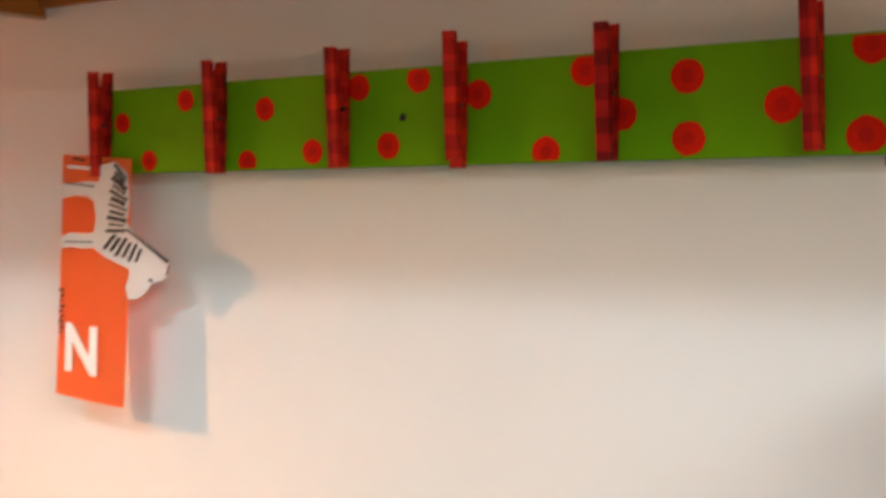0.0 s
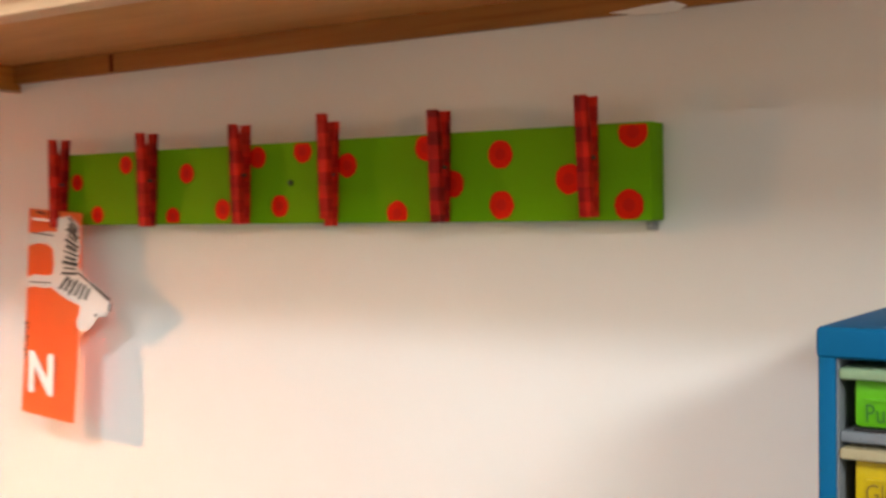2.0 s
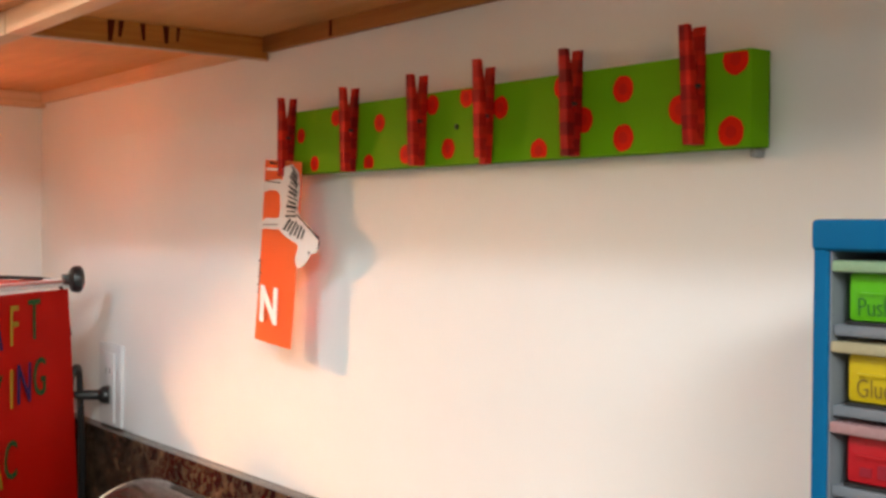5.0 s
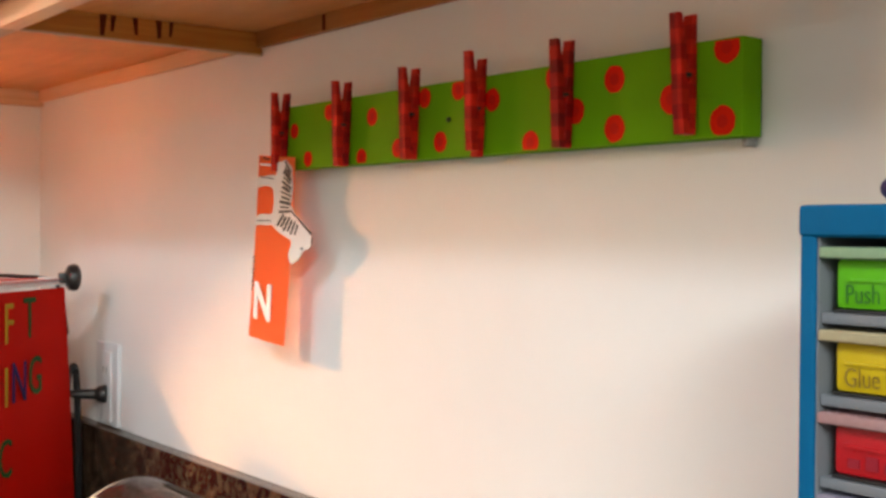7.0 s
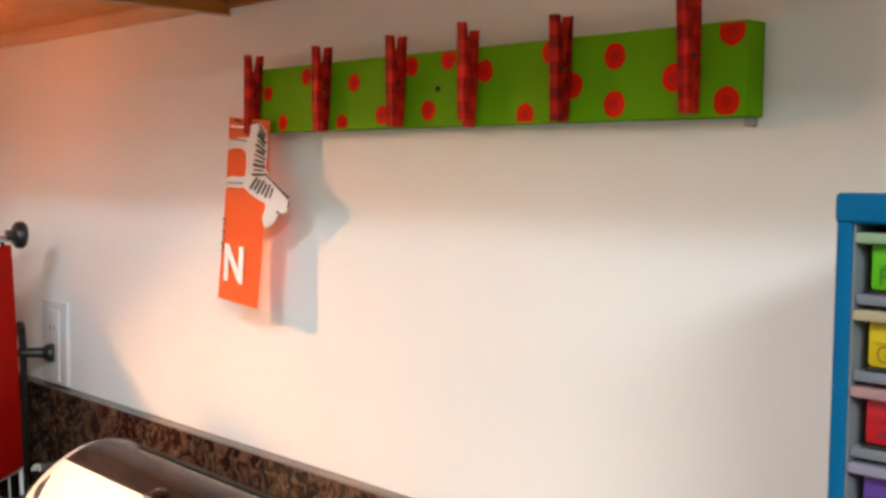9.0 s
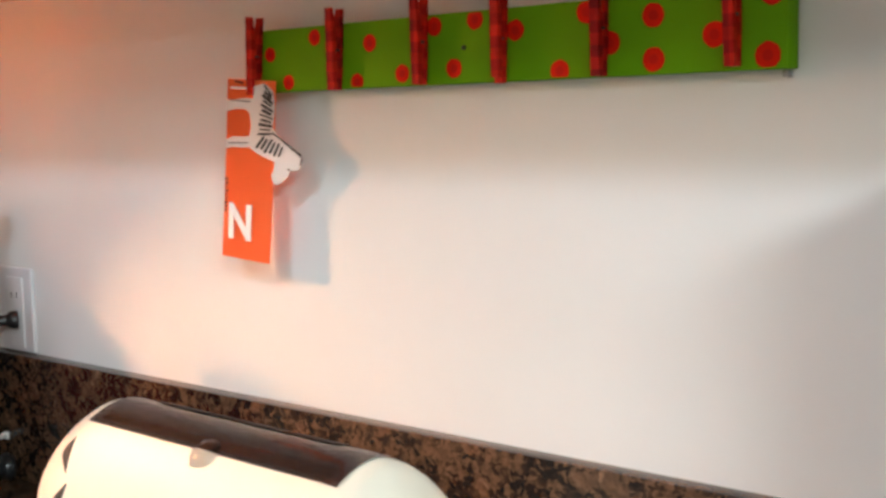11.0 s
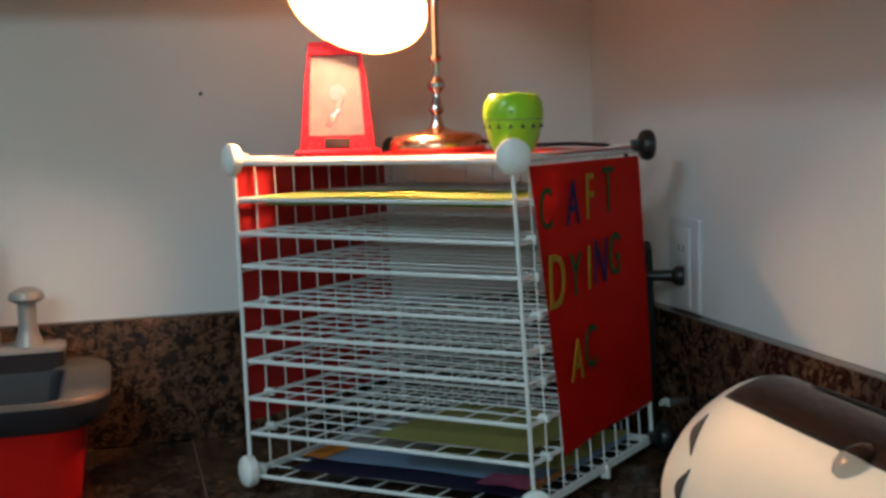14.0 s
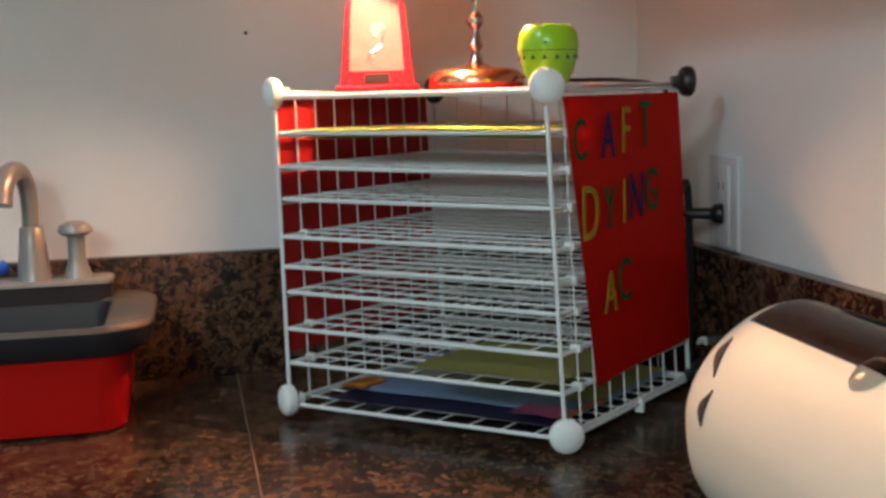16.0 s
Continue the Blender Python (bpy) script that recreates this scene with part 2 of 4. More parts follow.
ORANGEPAPER = mat("orange_paper", (0.75, 0.28, 0.03), 0.6)
APPLE = mat("apple_green_plastic", (0.36, 0.62, 0.015), 0.22, var=0.05, bump=0.0)
REDPLASTIC = mat("red_plastic", (0.62, 0.012, 0.022), 0.25, var=0.06, bump=0.02)
CHROME = mat("chrome", (0.75, 0.74, 0.73), 0.10, 1.0, var=0.05, bump=0.0)
COPPER = mat("copper_plate", (0.82, 0.42, 0.24), 0.24, 1.0, var=0.08, bump=0.01)
SHADE = glow("lit_bulb_glass", (1.0, 0.50, 0.22), BULB)


def thin_sheet(name, color, back, share, rough=0.6, see_through=0.0, scale=25.0):
    """Card or frosted plastic: a faintly uneven face, part of the light passes through it."""
    m = mat(name, color, rough, var=0.06, scale=scale, spec=0.2)
    n, l = m.node_tree.nodes, m.node_tree.links
    face = n["Principled BSDF"]
    k = n.new("ShaderNodeBsdfTranslucent"); k.inputs[0].default_value = (*back, 1)
    mx = n.new("ShaderNodeMixShader"); mx.inputs[0].default_value = share
    l.new(face.outputs[0], mx.inputs[1]); l.new(k.outputs[0], mx.inputs[2])
    last = mx
    if see_through:
        c = n.new("ShaderNodeBsdfTransparent")
        last = n.new("ShaderNodeMixShader"); last.inputs[0].default_value = see_through
        l.new(mx.outputs[0], last.inputs[1]); l.new(c.outputs[0], last.inputs[2])
    l.new(last.outputs[0], n["Material Output"].inputs[0])
    return m


ORANGE = thin_sheet("orange_card", (1.0, 0.31, 0.075), (1.0, 0.25, 0.15), 0.5)
# Emission stands in for the bulb's light coming through the shade.
SHADEGLOW = glow("orange_shade_added_glow", (1.0, 0.38, 0.13), 7.5)
TUBE = glow("ceiling_diffuser_glow", (1.0, 0.98, 0.96), 4.0)
PANE = clear("clear_plastic", (0.9, 0.9, 0.9), 0.05, 0.0, 0.12)
CREAM = mat("cream_enamel", (0.76, 0.70, 0.58), 0.52, var=0.03, bump=0.0, spec=0.4)
SMOKE = mat("smoked_gloss_top", (0.035, 0.028, 0.028), 0.16, 0.0, var=0.1, bump=0.0, coat=0.5)
SLOT = mat("dark_slot", (0.02, 0.02, 0.02), 0.7)
# Sink grey in two tones: shade coloured into sides and basin, light into the rim top.
GREYSHADED = mat("shaded_grey_plastic", (0.020, 0.019, 0.023), 0.42, var=0.1, bump=0.03, spec=0.2)
GREYLIT = mat("lit_grey_plastic", (0.080, 0.070, 0.060), 0.42, var=0.08, bump=0.03, spec=0.3)
REDTUB = mat("red_tub_plastic", (0.46, 0.005, 0.003), 0.34, var=0.06, bump=0.01, spec=0.2)
TAPGREY = mat("satin_grey_plastic", (0.27, 0.262, 0.255), 0.32, 0.25, var=0.06, bump=0.02)
BLUE = mat("blue_frame_plastic", (0.0001, 0.088, 0.205), 0.5, spec=0.05, var=0.08, bump=0.02)
DEEPBLUE = mat("navy_plastic", (0.003, 0.004, 0.07), 0.4, spec=0.2)
TOYBLUE = mat("toy_blue_plastic", (0.02, 0.08, 0.5), 0.3)
FROST = mat("frosted_tray_plastic", (0.15, 0.16, 0.18), 0.3, var=0.08)
TRAY_COLORS = {"green": (0.085, 0.36, 0.006), "yellow": (0.50, 0.34, 0.006), "red": (0.42, 0.010, 0.014), "violet": (0.10, 0.04, 0.22)}
TRAYS = {k: mat(k + "_drawer_plastic", c, 0.3, var=0.10, scale=25, spec=0.3) for k, c in TRAY_COLORS.items()}
LIPS = {k: thin_sheet(k + "_lip_plastic", tuple(0.45 * v + 0.26 for v in c), tuple(0.5 * v + 0.3 for v in c), 0.25, 0.25, 0.12) for k, c in TRAY_COLORS.items()}
PEN = (mat("green_pen", (0.02, 0.14, 0.01), 0.5), mat("brown_pen", (0.20, 0.12, 0.01), 0.5))
SEAM = mat("seam_filler", (0.17, 0.105, 0.068), 0.4)

# ---------------------------------------------------------------- mesh helpers
def world_of(o):
    m = o.matrix_basis.copy()
    return (world_of(o.parent) @ o.matrix_parent_inverse @ m) if o.parent else m


def root(name, loc, label, category, group=""):
    ob = new(name)
    ob.location = loc
    ob.empty_display_size = 0.05
    return tagged(ob, label, category, group)


def to_mesh(bm, name, material, smooth=True):
    me = bpy.data.meshes.new(name)
    bmesh.ops.recalc_face_normals(bm, faces=bm.faces[:])
    bm.to_mesh(me)
    bm.free()
    me.materials.append(material)
    if smooth:
        me.shade_smooth()
        me.set_sharp_from_angle(angle=radians(35))
    return me


def part(name, bm, material, parent, label="", smooth=True):
    me = bm if isinstance(bm, bpy.types.Mesh) else to_mesh(bm, name, material, smooth)
    ob = new(name, me)
    if parent:
        ob.parent = parent
        ob.matrix_parent_inverse = world_of(parent).inverted()
    if label:
        ob["label"] = label
    return ob


def box(x0, x1, y0, y1, z0, z1, bevel=0.0, seg=2, m=None):
    bm = bmesh.new()
    bmesh.ops.create_cube(bm, size=1)
    for v in bm.verts:
        v.co = ((x0 + x1) / 2 + v.co.x * (x1 - x0), (y0 + y1) / 2 + v.co.y * (y1 - y0), (z0 + z1) / 2 + v.co.z * (z1 - z0))
    if bevel:
        bmesh.ops.bevel(bm, geom=bm.edges[:], offset=bevel, segments=seg, profile=0.6, affect='EDGES')
    if m is not None:
        bm.transform(m)
    return bm


def lathe(profile, seg=32, m=None):
    """Turned shape from (radius, height) pairs."""
    bm = bmesh.new()
    rings = []
    for r, z in profile:
        if r < 1e-6:
            rings.append([bm.verts.new((0, 0, z))])
        else:
            rings.append([bm.verts.new((r * math.cos(2 * math.pi * k / seg), r * math.sin(2 * math.pi * k / seg), z)) for k in range(seg)])
    for a, b in zip(rings, rings[1:]):
        for k in range(seg):
            q = [a[k % len(a)], a[(k + 1) % len(a)], b[(k + 1) % len(b)], b[k % len(b)]]
            u = []
            for w in q:
                if w not in u:
                    u.append(w)
            if len(u) > 2:
                bm.faces.new(u)
    if m is not None:
        bm.transform(m)
    return bm


def sweep(points, radius, seg=10, closed_ends=True):
    """Round bar along points; radius may be a list."""
    bm = bmesh.new()
    pts = [Vector(p) for p in points]
    rad = radius if isinstance(radius, (list, tuple)) else [radius] * len(pts)
    up = Vector((0.13, 0.21, 1)).normalized()
    rings = []
    for i, p in enumerate(pts):
        d = (pts[min(i + 1, len(pts) - 1)] - pts[max(i - 1, 0)]).normalized()
        a = d.cross(up)
        if a.length < 0.15:
            a = d.cross(Vector((1, 0.2, 0)))
        a.normalize()
        b = d.cross(a)
        rings.append([bm.verts.new(p + rad[i] * (math.cos(2 * math.pi * k / seg) * a + math.sin(2 * math.pi * k / seg) * b)) for k in range(seg)])
    for r, s in zip(rings, rings[1:]):
        for k in range(seg):
            bm.faces.new((r[k], r[(k + 1) % seg], s[(k + 1) % seg], s[k]))
    if closed_ends:
        bm.faces.new(rings[0][::-1]); bm.faces.new(rings[-1])
    return bm


def smooth_path(pts, n=8):
    """Points of a soft curve through pts."""
    p = [Vector(q) for q in pts]
    p = [p[0] * 2 - p[1]] + p + [p[-1] * 2 - p[-2]]
    out = []
    for i in range(1, len(p) - 2):
        for k in range(n):
            t = k / n
            out.append(0.5 * (2 * p[i] + (p[i + 1] - p[i - 1]) * t + (2 * p[i - 1] - 5 * p[i] + 4 * p[i + 1] - p[i + 2]) * t * t
                              + (3 * p[i] - p[i - 1] - 3 * p[i + 1] + p[i + 2]) * t ** 3))
    return out + [p[-2]]


def plate(outline, thick, m=None):
    """Flat outline in x, y given a thickness upwards in z."""
    bm = bmesh.new()
    f = bm.faces.new([bm.verts.new((x, y, 0)) for x, y in outline])
    r = bmesh.ops.extrude_face_region(bm, geom=[f])
    for v in r["geom"]:
        if isinstance(v, bmesh.types.BMVert):
            v.co.z += thick
    if m is not None:
        bm.transform(m)
    return bm


def text_mesh(body, size, thick, material, m, bold=0.0, align="CENTER"):
    cu = bpy.data.curves.new("letter", 'FONT')
    cu.body, cu.size, cu.extrude, cu.resolution_u = body, size, thick, 3
    cu.align_x, cu.align_y, cu.offset = align, 'CENTER', bold
    ob = new("letter", cu)
    me = bpy.data.meshes.new_from_object(ob.evaluated_get(bpy.context.evaluated_depsgraph_get()))
    bpy.data.objects.remove(ob)
    me.transform(m)
    me.materials.clear()
    me.materials.append(material)
    return me


CYL = {}


def bar(name, p, q, r, material, parent, seg=7):
    """A straight wire from p to q; alike wires share one mesh."""
    p, q = Vector(p), Vector(q)
    key = (round((q - p).length, 3), r, material.name)
    if key not in CYL:
        L = key[0]
        CYL[key] = to_mesh(lathe([(0, 0), (r, 0), (r, L), (0, L)], seg), "wire", material)
    ob = new(name, CYL[key])
    ob.parent = parent
    ob.matrix_parent_inverse = world_of(parent).inverted()
    ob.matrix_basis = Matrix.Translation(p) @ (q - p).to_track_quat('Z', 'Y').to_matrix().to_4x4()
    return ob


FACE = pose(0, 0, 0, 90)          # x, y of a flat shape become x, z of a wall that faces -y

# ---------------------------------------------------------------- structure
CT, SPL, CABZ = 0.91, 1.080, 1.537      # counter top, top of the splash, underside of the cabinets


def structure():
    tagged(part("wall_north", box(-0.12, 5.0, 0.0, 0.12, 0, 2.6), PAINT, None, smooth=False), "off-white painted wall behind the counter", "wall", kind="structure")
    tagged(part("wall_west", box(-0.12, 0.0, -6.5, 0.0, 0, 2.6), PAINT, None, smooth=False), "off-white painted wall at the corner", "wall", kind="structure")
    tagged(part("wall_south", box(-0.12, 5.0, -6.62, -6.5, 0, 2.6), BEIGE, None, smooth=False), "beige painted wall across the room", "wall", kind="structure")
    tagged(part("wall_east", box(5.0, 5.12, -6.62, 0.12, 0, 2.6), BEIGE, None, smooth=False), "beige painted side wall", "wall", kind="structure")
    tagged(part("floor", box(-0.12, 5.12, -6.62, 0.12, -0.1, 0), FLOOR, None, smooth=False), "beige vinyl floor", "floor", kind="structure")
    tagged(part("ceiling", box(-0.12, 5.12, -6.62, 0.12, 2.6, 2.7), CEILING, None, smooth=False), "white painted ceiling", "ceiling", kind="structure")


def ceiling_light(x, y, sx, sy):
    r = root("ceiling_light", (x, y, 2.6), "white fluorescent ceiling light with a glowing diffuser", "ceiling light", "ceiling lights")
    part("housing", box(x - sx / 2 - 0.03, x + sx / 2 + 0.03, y - sy / 2 - 0.03, y + sy / 2 + 0.03, 2.535, 2.6, 0.008), WHITEPLASTIC, r)
    part("diffuser", box(x - sx / 2, x + sx / 2, y - sy / 2, y + sy / 2, 2.525, 2.537), TUBE, r)


def counter():
    r = root("countertop", (0.3, -0.3, CT), "polished brown granite L-shaped countertop", "countertop")
    out = [(0, 0), (4.2, 0), (4.2, -0.63), (0.63, -0.63), (0.63, -2.6), (0, -2.6)]
    bm = plate(out, 0.035, Matrix.Translation((0, 0, CT - 0.035)))
    bmesh.ops.bevel(bm, geom=[e for e in bm.edges if abs(e.verts[0].co.z - e.verts[1].co.z) < 1e-5 and e.verts[0].co.z > CT - 0.01], offset=0.004, segments=3, affect='EDGES')
    part("slab", bm, GRANITE, r)
    part("seam", box(0.022, 0.60, -0.5755, -0.5738, CT - 0.001, CT + 0.0003), SEAM, r, "thin filled joint across the slab")
    s = root("backsplash", (0.3, -0.01, CT), "dark polished granite backsplash strip", "backsplash")
    part("north_strip", box(0.0205, 4.2, -0.02, 0, CT, SPL, 0.0025), GRANITE, s)
    part("west_strip", box(0, 0.02, -2.6, 0, CT, SPL - 0.006, 0.0025), GRANITE, s)
    for i in range(5):
        x = 0.72 + 0.7 * i
        b = root("base_cabinet", (x, -0.3, 0), "brown wooden base cabinet under the countertop", "cabinet", "base cabinets")
        part("body", box(x, x + 0.69, -0.56, -0.002, 0.1, CT - 0.037), BASEWOOD, b)
        part("door", box(x + 0.01, x + 0.68, -0.582, -0.562, 0.12, CT - 0.06, 0.004), BASEWOOD, b)
        part("plinth", box(x, x + 0.69, -0.50, -0.05, 0, 0.098), BASEWOOD, b)
    for i in range(3):
        y = -0.62 - 0.66 * i
        b = root("base_cabinet", (0.3, y, 0), "brown wooden base cabinet under the countertop", "cabinet", "base cabinets")
        part("body", box(0.002, 0.56, y - 0.65, y, 0.1, CT - 0.037), BASEWOOD, b)
        part("door", box(0.562, 0.582, y - 0.64, y - 0.01, 0.12, CT - 0.06, 0.004), BASEWOOD, b)
        part("plinth", box(0.05, 0.50, y - 0.65, y, 0, 0.098), BASEWOOD, b)


def wall_cabinet(x0, x1, rail, side, recess, label, notch=(), edge=0.0175, right_drop=0.006):
    """Hanging cabinet seen from below: a board set up between rails."""
    r = root("wall_cabinet", ((x0 + x1) / 2, -0.15, CABZ), label, "cabinet", "wall cabinets")
    part("bottom_board", box(x0 + edge + 0.0005, x1 - 0.018, -0.2545, -0.0082, CABZ + recess, CABZ + recess + 0.014), MAPLE, r)
    part("back_rail", box(x0 + edge + 0.0005, x1 - 0.018, -0.008, -0.0005, CABZ, CABZ + 0.10, 0.0012), rail, r)
    part("side_panel", box(x0, x0 + edge, -0.2545, -0.0005, CABZ - 0.006, 2.3, 0.0012), side, r)
    part("side_panel", box(x1 - 0.0175, x1, -0.2545, -0.0005, CABZ - right_drop, 2.3, 0.0012), side, r)
    if edge < 0.01:
        part("edge_band", box(x0, x0 + edge + 0.0010, -0.2545, -0.0005, CABZ - 0.0078, CABZ - 0.0062), BARE, r, "pale thin edge band")
    part("front_rail", box(x0, x1, -0.275, -0.255, CABZ - 0.008, CABZ + 0.045, 0.0015), BARE, r)
    part("top_board", box(x0 + 0.018, x1 - 0.018, -0.2545, -0.0005, 2.282, 2.3), MAPLE, r)
    mid = (x0 + x1) / 2
    for a, b in ((x0 + 0.002, mid - 0.0015), (mid + 0.0015, x1 - 0.002)):
        d = part("door", box(a, b, -0.295, -0.2765, CABZ + 0.012, 2.295, 0.003), OAK, r)
        part("handle", sweep([((a + b) / 2, -0.30, CABZ + 0.08), ((a + b) / 2, -0.32, CABZ + 0.09), ((a + b) / 2, -0.32, CABZ + 0.17), ((a + b) / 2, -0.30, CABZ + 0.18)], 0.004), STEEL, d)
    return finish_cabinet(r, notch)


def finish_cabinet(r, notch):
    for x in notch:
        part("screw_mark", box(x, x + 0.0035, -0.0092, -0.0075, CABZ + 0.001, CABZ + 0.0165), STAIN, r, "dark drip of stain")
    return r


def west_cabinet(y0, y1):
    r = root("wall_cabinet", (0.13, (y0 + y1) / 2, CABZ), "oak wall cabinet above the west counter", "cabinet", "wall cabinets")
    part("bottom_board", box(0.001, 0.2545, y0 + 0.018, y1 - 0.018, CABZ + 0.02, CABZ + 0.034), MAPLE, r)
    part("side_panel", box(0.001, 0.2545, y0, y0 + 0.0175, CABZ - 0.006, 2.3, 0.0012), OAK, r)
    part("side_panel", box(0.001, 0.2545, y1 - 0.0175, y1, CABZ - 0.006, 2.3, 0.0012), OAK, r)
    part("front_rail", box(0.255, 0.275, y0, y1, CABZ - 0.008, CABZ + 0.045, 0.0015), BARE, r)
    part("door", box(0.2765, 0.295, y0 + 0.002, y1 - 0.002, CABZ + 0.012, 2.295, 0.003), OAK, r)


# ---------------------------------------------------------------- the peg board
BZ0, BZ1, BX0, BX1 = 1.4045, 1.4665, 0.790, 1.3595


def board():
    r = root("peg_board", (1.07, -0.0105, BZ0), "lime green painted wooden board with red dots on the wall", "board")
    part("plank", box(BX0, BX1, -0.0205, -0.001, BZ0, BZ1, 0.0012), GREEN, r)
    rad = 0.0088
    dots = ((0.813, 1.442), (0.839, 1.4135), (0.877, 1.4555), (0.950, 1.446), (0.933, 1.4105), (0.990, 1.416), (1.029, 1.456), (1.051, 1.418),
            (1.075, 1.459), (1.118, 1.447), (1.163, 1.411), (1.189, 1.457), (1.211, 1.431), (1.250, 1.450), (1.2505, 1.416), (1.302, 1.432),
            (1.3475, 1.4605), (1.3445, 1.4145))
    for i, (x, z) in enumerate(dots):
        k = rad * (0.85 + 0.30 * (x - 0.8) / 0.55)
        for mt, rr, t, nm in ((DOT, k, 0.0006, "dot"), (DOTC, k * 0.42, 0.0009, "dot_core")):
            out = []
            for a in range(28):
                u = x + rr * (1 + 0.03 * math.sin(3 * a + i)) * math.cos(2 * math.pi * a / 28)
                w = z + rr * (1 + 0.03 * math.sin(5 * a + i)) * math.sin(2 * math.pi * a / 28)
                out.append((min(u, BX1 - 0.0013), min(max(w, BZ0 + 0.0013), BZ1 - 0.0013)))
            clean = [p for a, p in enumerate(out) if (Vector(p) - Vector(out[a - 1])).length > 1e-5]
            host = part(nm, plate(clean, t, Matrix.Translation((0, -0.0203, 0)) @ FACE), mt, r if nm == "dot" else host)
    part("nail", lathe([(0, 0), (0.0022, 0), (0.0022, 0.0012), (0.0012, 0.002), (0, 0.002)], 12, Matrix.Translation((1.0625, -0.0203, 1.4355)) @ FACE), BLACK, r, "small dark nail head")
    part("hanger", box(1.351, 1.3555, -0.010, -0.0005, BZ0 - 0.006, BZ0 - 0.0005, 0.001), TAPGREY, r, "small grey wall hook")


def half_peg(sign, open_deg):
    """One jaw of a peg: flat outside, notched and tapered inside."""
    # outline in (depth, height); jaws meet near the foot
    out = [(0.0000, -0.036), (0.0000, -0.030), (0.0016, -0.027), (0.0000, -0.024), (0.0000, -0.006), (0.0018, -0.002), (0.0, 0.003),
           (0.0005, 0.006), (0.0046, 0.037), (0.0086, 0.0375), (0.0076, 0.004), (0.0074, -0.02), (0.0066, -0.036)]
    bm = bmesh.new()
    f = bm.faces.new([bm.verts.new((-0.0050, -d * sign, 1.05 * h)) for d, h in out])
    r = bmesh.ops.extrude_face_region(bm, geom=[f])
    for v in r["geom"]:
        if isinstance(v, bmesh.types.BMVert):
            v.co.x += 0.0086
    bmesh.ops.bevel(bm, geom=[e for e in bm.edges if abs(e.verts[0].co.x - e.verts[1].co.x) < 1e-6], offset=0.0005, segments=1, affect='EDGES')
    bm.transform(pose(0, 0, 0, open_deg))
    return bm


def pegs():
    g = "pegs along the board"
    first = root("clothes_peg", (0, 0, 0), "wooden peg covered in red checked paper on the board", "clothes peg", g)
    part("front_jaw", half_peg(1, 1.5), PEG, first)
    part("back_jaw", half_peg(-1, 0), PEG, first)
    part("spring", box(-0.0052, 0.0038, -0.0030, 0.0030, -0.0012, 0.0012, 0.0006), BLACK, first)
    spots = ((0.799, 1.4405, 4.0), (0.9125, 1.441, 2.0), (1.0185, 1.4425, 1.0), (1.107, 1.4405, 1.2), (1.2065, 1.4425, 0.5), (1.3205, 1.4450, -1.0))
    for i, (x, z, lean) in enumerate(spots):
        m = pose(x, -0.0290, z, 0, lean, 0)
        ob = first
        if i:
            ob = copy_thing(first, m)
            if i == 3:        # this peg sits askew, its front jaw pushed up
                for c in ob.children:
                    if c.name.startswith("front_jaw"):
                        c.matrix_basis = pose(0.0004, 0, 0.0050) @ c.matrix_basis
        else:
            first.matrix_basis = m


